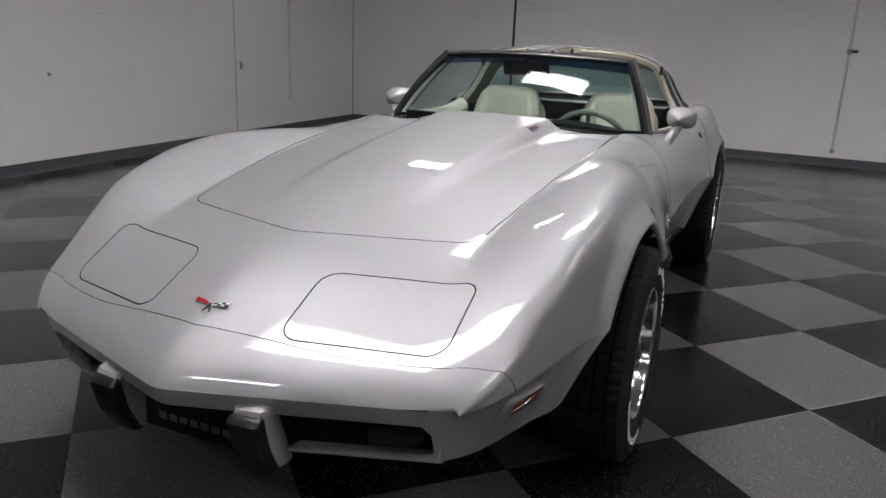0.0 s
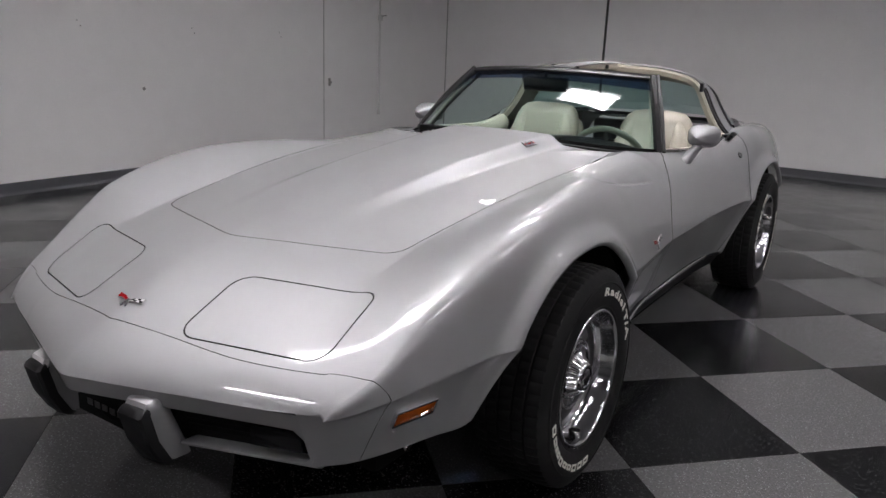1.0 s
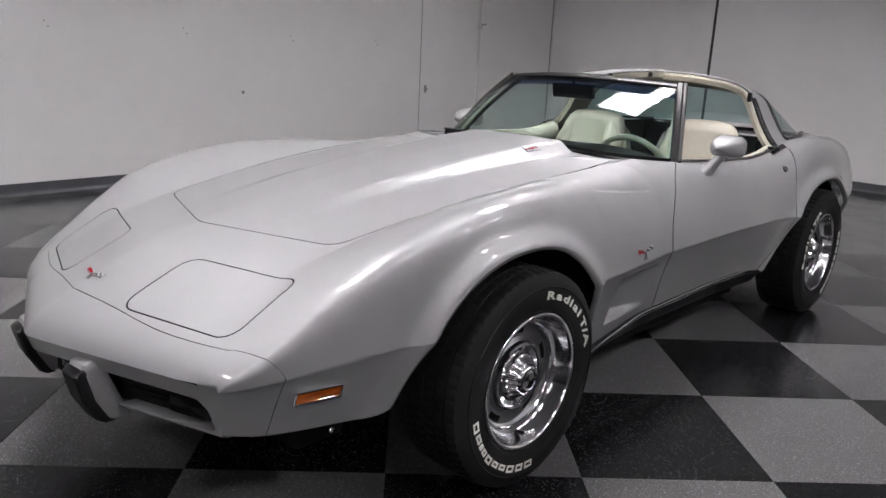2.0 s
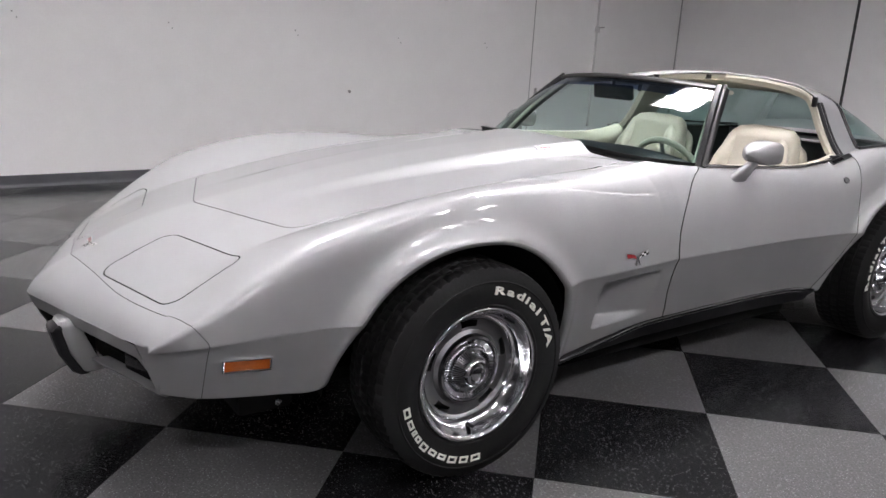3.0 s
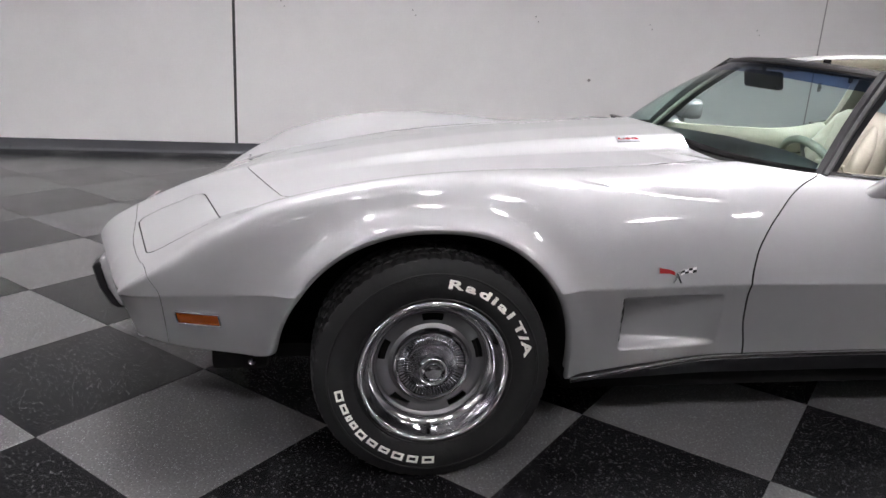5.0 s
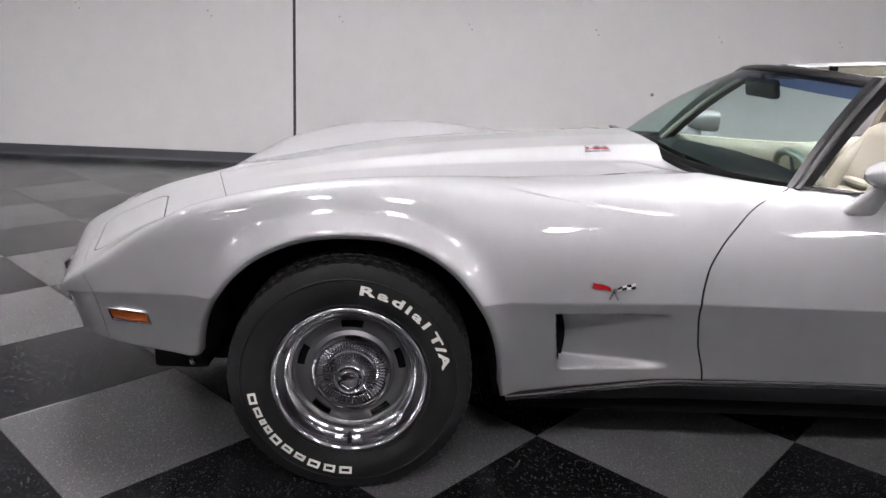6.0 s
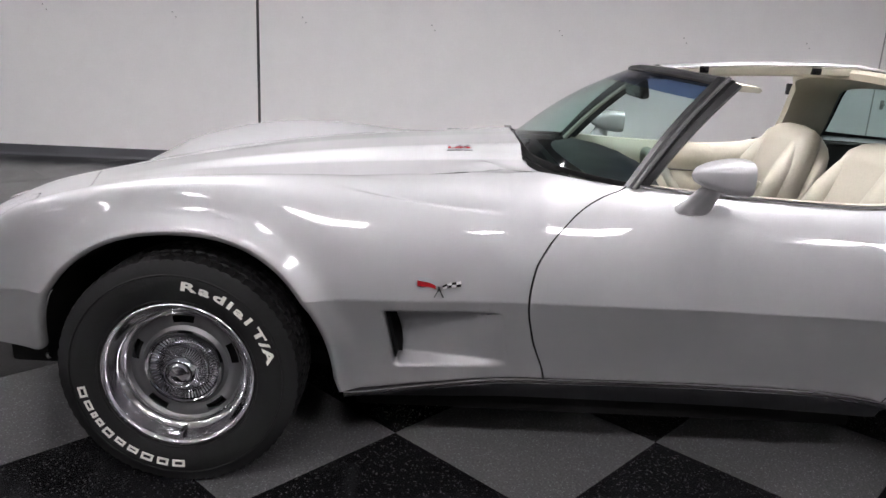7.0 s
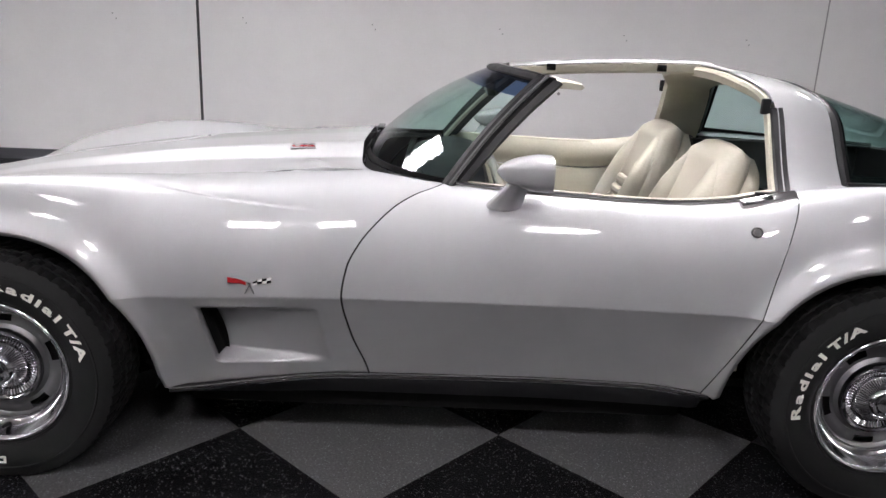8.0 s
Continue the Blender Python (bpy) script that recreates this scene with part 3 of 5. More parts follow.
class Skin:
    """Triangles with normals, that can be cut along a field into panels with an open gap between them."""

    def __init__(self, V, N, T, R):
        self.V, self.N, self.T, self.R = list(map(tuple, V)), list(map(tuple, N)), np.array(T), np.array(R)

    def cut(self, field, tris, level):
        """Splits the given triangles at field = level. Returns (below, above) lists of triangles and the cut's edges."""
        V, N, made = self.V, self.N, {}
        below, above, edges = [], [], []

        def cross(i, j):
            key = (min(i, j), max(i, j))
            if key not in made:
                t = (level - field[i]) / (field[j] - field[i])
                p = tuple(a + (b - a) * t for a, b in zip(V[i], V[j]))
                q = tuple(a + (b - a) * t for a, b in zip(N[i], N[j]))
                V.append(p), N.append(q), field.append(level)
                made[key] = len(V) - 1
            return made[key]

        for tri in tris:
            s = [field[i] - level for i in tri]
            if max(s) <= 1e-9:
                below.append(tri)
            elif min(s) >= -1e-9:
                above.append(tri)
            else:
                low, high, cutpts = [], [], []
                for k in range(3):
                    i, j = tri[k], tri[(k + 1) % 3]
                    a, b = s[k], s[(k + 1) % 3]
                    if a <= 0:
                        low.append(i)
                    if a >= 0:
                        high.append(i)
                    if a * b < 0:
                        c = cross(i, j)
                        low.append(c), high.append(c), cutpts.append(c)
                for poly, into in ((low, below), (high, above)):
                    for k in range(1, len(poly) - 1):
                        into.append((poly[0], poly[k], poly[k + 1]))
                if len(cutpts) == 2:
                    edges.append((cutpts[0], cutpts[1]))
        return below, above, edges


def panel_mesh(name, skin, tris, material):
    """A mesh of some triangles of the skin, which keeps the whole skin's normals."""
    used = sorted({i for t in tris for i in t})
    at = {i: k for k, i in enumerate(used)}
    me = mesh_of(name, [skin.V[i] for i in used], [[at[i] for i in t] for t in tris], material)
    me.normals_split_custom_set_from_vertices([Vector(skin.N[i]).normalized() for i in used])
    return me


def add_seams(skin, band, edges, deep, parent):
    """The floor and walls of the gap between two panels, one part for each unbroken run."""
    root = {}

    def find(i):
        while root.setdefault(i, i) != i:
            i = root[i]
        return i

    for t in list(band) + list(edges):
        for k in t[1:]:
            root[find(k)] = find(t[0])
    runs = {}
    for t in band:
        runs.setdefault(find(t[0]), ([], []))[0].append(t)
    for e in edges:
        runs.setdefault(find(e[0]), ([], []))[1].append(e)
    for tris, ends in runs.values():
        if len(tris) < 12:
            continue
        verts, faces, at = [], [], {}

        def vert(i, down):
            if (i, down) not in at:
                at[i, down] = len(verts)
                p, n = Vector(skin.V[i]), Vector(skin.N[i]).normalized()
                verts.append(p - n * (deep if down else 0.0004))
            return at[i, down]

        for t in tris:
            faces.append([vert(i, True) for i in t])
        for i, j in ends:
            faces.append([vert(i, False), vert(j, False), vert(j, True), vert(i, True)])
        part("seam", mesh_of("seam", verts, faces, GAP, smooth=False), None, parent, "dark panel gap")


SKIN = Skin(*skin_arrays())
ALL = [tuple(int(i) for i in t) for t in SKIN.T]


def split_panel(tris, test, half, deep=0.01):
    """Cuts a panel where test(x, y, z) < 0 out of the triangles, leaving an open gap."""
    field = [test(*v) for v in SKIN.V]
    inside, rest, e1 = SKIN.cut(field, tris, -half)
    band, outside, e2 = SKIN.cut(field, rest, half)
    return inside, outside, band, e1 + e2


def lamp_field(sign):
    def test(x, y, z):
        u, v = sign * x - 0.383, (y - 0.285 * sign * x) + 0.867
        du, dv = abs(u) - 0.187 + 0.045, abs(v) - 0.108 + 0.045
        return math.hypot(max(du, 0), max(dv, 0)) + min(max(du, dv), 0) - 0.045 if z > 0.5 and y < 0 else 1.0
    return test


def hood_field(x, y, z):
    if z < 0.6 or y > 1.4:
        return 1.0
    a = (-0.579 + 0.32 * math.sqrt(x * x + 0.0004) - y) * 0.95
    b = abs(x) - (0.485 + 0.058 * (y + 0.4) + 0.020 * math.sin(math.pi * min(1, max(0, (y + 0.45) / 1.4))))
    k = 0.05
    if max(a, b) < -0.2:
        return max(a, b)
    h = max(k - abs(a - b), 0) / k
    return max(a, b) + h * h * k * 0.25


seam_line = curve_of((0.0, -0.962), (0.18, -0.929), (0.36, -0.899), (0.48, -0.866), (0.58, -0.832), (0.65, -0.806), (0.70, -0.792), (0.74, -0.782), (1.0, -0.75))


def nose_field(x, y, z):
    if y > -0.6:
        return 1.0
    line = float(seam_line(abs(x)))
    return y - (line + (-0.752 - line) * float(step01((0.572 - z) / 0.07)) if abs(x) > 0.6 or z < 0.47 else line)


door_front = curve_of((0.25, 1.05), (0.32, 1.036), (0.45, 0.990), (0.58, 0.966), (0.66, 0.978), (0.73, 1.013), (0.79, 1.065), (0.83, 1.112), (0.86, 1.17), (0.884, 1.244), (0.95, 1.35))
door_rear = curve_of((0.25, 2.035), (0.352, 2.068), (0.556, 2.138), (0.75, 2.20), (0.85, 2.232), (0.92, 2.258))


def door_field(sign):
    def test(x, y, z):
        if x * sign < 0.45:
            return 1.0
        return max(float(door_front(z)) - y, (y - float(door_rear(z))) * 2.0)
    return test


left_lamp, rest, gap_a, ed_a = split_panel(ALL, lamp_field(1), 0.0018)
right_lamp, rest, gap_b, ed_b = split_panel(rest, lamp_field(-1), 0.0018)
hood_tris, rest, gap_c, ed_c = split_panel(rest, hood_field, 0.0013)
nose_tris, rest, gap_d, ed_d = split_panel(rest, nose_field, 0.0008, 0.004)
left_door, rest, gap_e, ed_e = split_panel(rest, door_field(1), 0.0028)
right_door, rest, gap_f, ed_f = split_panel(rest, door_field(-1), 0.0028)
shell = part("body_shell", panel_mesh("body_shell", SKIN, rest, PAINT), None, CAR)
nose_cover = part("nose_cover", panel_mesh("nose_cover", SKIN, nose_tris, PAINT), None, CAR, "silver painted soft nose cover")
add_seams(SKIN, gap_d, ed_d, 0.006, nose_cover)
hood = part("hood", panel_mesh("hood", SKIN, hood_tris, PAINT), None, CAR, "silver bonnet with raised centre")
add_seams(SKIN, gap_c, ed_c, 0.012, hood)
for tris, gap, ed in ((left_lamp, gap_a, ed_a), (right_lamp, gap_b, ed_b)):
    lid = part("headlamp_door", panel_mesh("headlamp_door", SKIN, tris, PAINT), None, CAR, "closed pop-up headlamp door")
    add_seams(SKIN, gap, ed, 0.012, lid)
DOORS = []
for tris, gap, ed in ((left_door, gap_e, ed_e), (right_door, gap_f, ed_f)):
    leaf = part("door", panel_mesh("door", SKIN, tris, PAINT), None, CAR, "silver door with its window lowered")
    add_seams(SKIN, gap, ed, 0.012, leaf)
    DOORS.append(leaf)


# ---- wheels ----
def tyre_mesh(R):
    """A tyre with shouldered sidewall, circumferential grooves and notched tread blocks; its axis is x, its outside +x."""
    segs = 256
    half = 0.112
    side = [(-0.098, 0.200), (-0.108, 0.215), (-0.116, 0.245), (-0.117, 0.268), (-0.112, 0.292), (-0.104, 0.308)]
    top = R
    ribs = [(-0.098, -0.062), (-0.056, -0.024), (-0.018, 0.018), (0.024, 0.056), (0.062, 0.098)]
    profile, kind = [], []
    for x, r in side:
        profile.append((x, min(r, top - 0.012))), kind.append(-1)
    for n, (a, b) in enumerate(ribs):
        drop = 0.006 if n in (0, 4) else 0.0
        for x, r, k in ((a, top - 0.009, -1), (a + 0.0015, top - (drop if n == 0 else 0.001), n), ((a + b) / 2, top - drop * 0.4, n), (b - 0.0015, top - (drop if n == 4 else 0.001), n), (b, top - 0.009, -1)):
            profile.append((x, r)), kind.append(k)
    for x, r in reversed(side):
        profile.append((-x, min(r, top - 0.012))), kind.append(-1)
    rows = []
    for (x, r), k in zip(profile, kind):
        row = []
        for s in range(segs):
            rr = r
            if k >= 0 and (s + (2 * k if k % 2 else 0)) % 4 == 0:
                rr = r - 0.0038
            t = 2 * math.pi * (s + (0.5 if k % 2 else 0)) / segs
            row.append((x, rr * math.cos(t), rr * math.sin(t)))
        rows.append(row)
    bm = grid_bm(rows, closed_v=True)
    for r in (0.213, 0.285):
        x = 0.1075 if r < 0.25 else 0.1155
        for sgn in (1,):
            rings = [[(x + 0.0025 * math.sin(a), (r + 0.003 * math.cos(a)) * math.cos(t), (r + 0.003 * math.cos(a)) * math.sin(t)) for a in (math.pi * q / 4 for q in range(5))] for t in (2 * math.pi * k / 96 for k in range(96))]
            join(bm, grid_bm(rings, closed_u=True))
    return bm


def text_mesh(body, size, thick):
    cu = bpy.data.curves.new("text", "FONT")
    cu.body, cu.size, cu.extrude, cu.align_x, cu.align_y, cu.resolution_u = body, size, thick, "CENTER", "CENTER", 3
    cu.offset = size * 0.034
    ob = bpy.data.objects.new("text", cu)
    scene.collection.objects.link(ob)
    me = bpy.data.meshes.new_from_object(ob.evaluated_get(bpy.context.evaluated_depsgraph_get()))
    bpy.data.objects.remove(ob)
    bpy.data.curves.remove(cu)
    return me


def arc_letters():
    """Raised white letters along the sidewall, one mesh each; the maker's name is plain open blocks."""
    made = []
    r = 0.258

    def put(own_mesh, ang, wide):
        m = Matrix.Translation((0.1165, 0, 0)) @ Matrix.Rotation(radians(ang), 4, "X") @ Matrix.Translation((0, r, 0)) @ Matrix(((0, 0, 1, 0), (0, 1, 0, 0), (1, 0, 0, 0), (0, 0, 0, 1)))
        own = bmesh.new()
        own.from_mesh(own_mesh)
        bmesh.ops.transform(own, matrix=m @ Matrix.Diagonal((-wide, 1, 1, 1)), verts=own.verts)
        bpy.data.meshes.remove(own_mesh)
        made.append(own)

    # angle 0 is rearward, 90 up; the text runs clockwise seen from outside
    step = {"R": 10.6, "a": 9.2, "d": 9.2, "i": 4.8, "l": 4.6, " ": 3.6, "T": 8.4, "/": 5.2, "A": 9.4}
    ang = 86.0
    for ch in "Radial T/A":
        ang -= step[ch] / 2
        if ch != " ":
            put(text_mesh(ch, 0.0325, 0.0015), ang, 2.0)
        ang -= step[ch] / 2
    ang = -86.0
    for n, wide in enumerate((10.2, 9.4, 10.0, 9.0, 9.0, 9.0, 6.8, 4.6, 9.0, 9.4)):
        ang -= wide / 2
        a, top = 0.00165 * wide, 0.0105 if n in (0, 1, 2, 5, 9) else 0.0065
        own = bmesh.new()
        loops = []
        hole = 0.0064 if n != 7 else a * 0.8
        for x0, x1, y0, y1 in ((-a, a, -0.0105, top), (-a + hole, a - hole, -0.0050, top - 0.0055)):
            for z in (0.0, 0.0018):
                loops.append([own.verts.new((x, y, z)) for x, y in ((x0, y0), (x1, y0), (x1, y1), (x0, y1))])
        for k in range(4):
            q = (k + 1) % 4
            for la, lb in ((0, 1), (1, 3), (3, 2)):
                own.faces.new((loops[la][k], loops[la][q], loops[lb][q], loops[lb][k]))
        me = bpy.data.meshes.new("bar")
        own.to_mesh(me)
        own.free()
        put(me, ang, 1.0)
        ang -= wide / 2
    return made


def disc_mesh():
    """The steel wheel: barrel, well and slotted disc."""
    segs = 120
    bm = lathe([(-0.09, 0.200), (-0.085, 0.190), (0.0, 0.172), (0.045, 0.172), (0.052, 0.166)], segs)
    outer = [(0.052, 0.166), (0.040, 0.160), (0.034, 0.152)]
    inner = [(0.034, 0.118), (0.040, 0.110), (0.046, 0.104), (0.046, 0.06)]
    lathe(outer, segs, bm)
    lathe(inner, segs, bm)
    rows = []
    for r in (0.152, 0.148, 0.138, 0.128, 0.118):
        rows.append([(0.034 + 0.003 * math.sin((r - 0.118) / 0.034 * math.pi), r * math.cos(2 * math.pi * k / segs), r * math.sin(2 * math.pi * k / segs)) for k in range(segs)])
    vs = [[bm.verts.new(p) for p in row] for row in rows]
    for i in range(4):
        for k in range(segs):
            ang = (360 * (k + 0.5) / segs - 90) % 72
            off = min(ang, 72 - ang)
            if i in (1, 2) and off < 13.5:
                continue
            bm.faces.new((vs[i][k], vs[i + 1][k], vs[i + 1][(k + 1) % segs], vs[i][(k + 1) % segs]))
    return bm


def ribbed_cap():
    """The centre cap: a ring of fine radial ribs, a cone and a domed boss."""
    segs = 180
    rows = []
    prof = [(0.046, 0.104, 0), (0.058, 0.100, 0), (0.060, 0.094, 0), (0.058, 0.091, 0), (0.050, 0.088, 1), (0.046, 0.074, 1), (0.052, 0.070, 0), (0.060, 0.066, 0), (0.062, 0.062, 1), (0.080, 0.048, 1), (0.086, 0.044, 0), (0.092, 0.041, 0), (0.096, 0.036, 0), (0.096, 0.031, 0), (0.092, 0.030, 0), (0.093, 0.026, 0), (0.096, 0.022, 0), (0.098, 0.010, 0), (0.098, 0.0005, 0)]
    for x, r, rib in prof:
        rows.append([(x + (0.0032 if rib and k % 3 == 0 else 0), r * math.cos(2 * math.pi * k / segs), r * math.sin(2 * math.pi * k / segs)) for k in range(segs)])
    return moved(grid_bm(rows, closed_v=True), Matrix.Diagonal((1.0, 1.04, 1.04, 1.0)))


def trim_ring():
    return lathe([(0.092, 0.207), (0.101, 0.2085), (0.108, 0.206), (0.110, 0.200), (0.106, 0.195), (0.098, 0.192), (0.085, 0.187), (0.066, 0.180), (0.052, 0.170), (0.050, 0.163), (0.054, 0.160), (0.050, 0.157)], 120)


WHEEL_PARTS, LETTERS = {}, []


def wheel(x, y, z, spin, flip, scale=1.0):
    """wheel > disc with tyre, lettering, trim ring, centre cap and valve stem."""
    if not WHEEL_PARTS:
        for name, bm, material, sharp in (("wheel", disc_mesh(), RALLY, 40), ("tyre", tyre_mesh(0.328), RUBBER, 30), ("trim_ring", trim_ring(), POLISHED, 60), ("centre_cap", ribbed_cap(), CAPCHROME, 25), ("valve_stem", tube([(0.06, 0, -0.176), (0.085, 0, -0.172), (0.09, 0, -0.171)], [0.006, 0.006, 0.004]), BLACK, 40), ("brake_drum", lathe([(-0.05, 0.15), (0.0, 0.15), (0.02, 0.14), (0.022, 0.02)], 48), MATTE, 40)):
            scrap = part(name, bm, material, sharp=sharp)
            WHEEL_PARTS[name] = scrap.data
            bpy.data.objects.remove(scrap)
        LETTERS.extend(arc_letters())
        for k, bm in enumerate(LETTERS):
            scrap = part("letter", bm, WHITE, sharp=30)
            LETTERS[k] = scrap.data
            bpy.data.objects.remove(scrap)
    hub = new("wheel", WHEEL_PARTS["wheel"])
    hub.parent = CAR
    tagged(hub, "argent slotted steel wheel with chrome trim ring")
    hub.matrix_basis = Matrix.Translation((x, y, z)) @ Matrix.Rotation(math.pi if flip else 0, 4, "Z") @ Matrix.Rotation(radians(spin), 4, "X") @ Matrix.Diagonal((1, scale, scale, 1))
    for name in ("tyre", "trim_ring", "centre_cap", "valve_stem", "brake_drum"):
        ob = new(name, WHEEL_PARTS[name])
        ob.parent = hub
    for me in LETTERS:
        new("letter", me).parent = hub
    return hub


WX = 0.792
wheel(WX, 0.0, 0.339, 0, False, 1.035)
wheel(WX + 0.005, 2.535, 0.339, 105, False, 1.035)
wheel(-WX, 0.0, 0.339, 40, True, 1.035)
wheel(-WX - 0.005, 2.535, 0.339, 200, True, 1.035)


# ---- under the body ----
def wheel_well(y0, front, rear, sgn):
    """The dark inner arch over a wheel, closed towards the middle of the car."""
    rows, ring = [], []
    for k in range(32):
        t = math.pi * (k - 2) / 29
        r = (rear if math.cos(t) > 0 else front) - 0.004
        y, z = y0 + r * math.cos(t), 0.30 + (0.442 if t > 0 and t < math.pi else 0.20) * math.sin(t)
        out = min(0.835, float(on_arch(y)) - 0.012)
        rows.append([(sgn * x, y, z) for x in (0.40, 0.62, out - 0.03, out)])
        ring.append((sgn * 0.40, y, z))
    bm = grid_bm(rows)
    own = bmesh.new()
    c = own.verts.new((sgn * 0.40, y0, 0.30))
    vs = [own.verts.new(p) for p in ring]
    for a, b in zip(vs, vs[1:]):
        own.faces.new((c, a, b))
    join(bm, own)
    part("wheel_well", bm, MATTE, CAR, "matte black wheel well")


def on_arch(y):
    """The half width of the body at the edge of a wheel opening."""
    sx, sz = side_section(y)
    return sx[-1]


for y0, front, rear in ((0.01, 0.455, 0.415), (2.535, 0.440, 0.440)):
    for sgn in (1, -1):
        wheel_well(y0, front, rear, sgn)
bm = box(-0.40, 0.40, -0.60, 3.3, 0.165, 0.215, 0.004)
for sgn in (1, -1):
    box(sgn * 0.40, sgn * 0.66, 0.47, 2.03, 0.155, 0.225, 0.012, bm)
    box(sgn * 0.40, sgn * 0.64, 2.93, 3.4, 0.25, 0.28, 0.004, bm)
part("underbody", bm, MATTE, CAR, "matte black underbody")
for sgn in (1, -1):
    brace = part("lower_brace", box(sgn * 0.42, sgn * 0.596, -0.64, -0.47, 0.215, 0.318, 0.02), MATTE, CAR, "black brace under the nose corner")
    part("bolt", moved(lathe([(0.0, 0.011), (0.004, 0.011), (0.008, 0.007), (0.009, 0.0005)], 12), Matrix.Translation((sgn * 0.597, -0.518, 0.243)) @ Matrix.Rotation(0 if sgn > 0 else math.pi, 4, "Z")), CHROME, brace, "bright bolt head")
rows = []
for k in range(41):
    x = -0.44 + 0.88 * k / 40
    y = float(y_nose(x)) + 0.24
    rows.append([(x, y - 0.13, 0.325), (x, y - 0.004, 0.318), (x, y, 0.28), (x, y + 0.006, 0.232), (x, y + 0.02, 0.233), (x, y + 0.03, 0.31)])
part("air_dam", grid_bm(rows), MATTE, CAR, "black rubber air dam")


def rocker(sgn):
    """The black sill moulding with its two bright strips."""
    rows, low, top = [], [], []
    for y in np.linspace(0.446, 2.072, 74):
        z, x = float(z_sill(y)) - 0.001, float(x_crease(y)) - 0.094 + 0.004
        end = float(step01((y - 0.446) / 0.06)) * float(step01((2.075 - y) / 0.03))
        h = 0.010 + max(0.0, z - 0.242) * end
        rows.append([(sgn * (x - 0.05), y, z), (sgn * x, y, z), (sgn * (x + 0.004), y, z - 0.006), (sgn * (x + 0.003), y, z - 0.012), (sgn * (x - 0.002), y, z - 0.016), (sgn * (x - 0.008), y, z - h * 0.55), (sgn * (x - 0.022), y, z - h), (sgn * (x - 0.06), y, z - h)])
        top.append((sgn * (x + 0.003), y, z - 0.001))
        low.append((sgn * (x + 0.0005), y, z - 0.0145))
    sill = part("sill_moulding", grid_bm(rows), BLACK, CAR, "black sill moulding with bright strips")
    part("bright_strip", tube(top, 0.0032, 6), CHROME, sill, "thin bright metal strip")
    part("bright_strip", tube(low[12:-4], 0.0016, 6), CHROME, sill, "thin bright metal strip")


rocker(1)
rocker(-1)


# ---- the nose: openings, guards, lamps ----
def lip_point(x, z):
    """The raked front face under the nose edge."""
    return (x, float(y_nose(min(abs(x), 0.70))) + NOSE_RAKE * max(0.0, 0.488 - z), z)


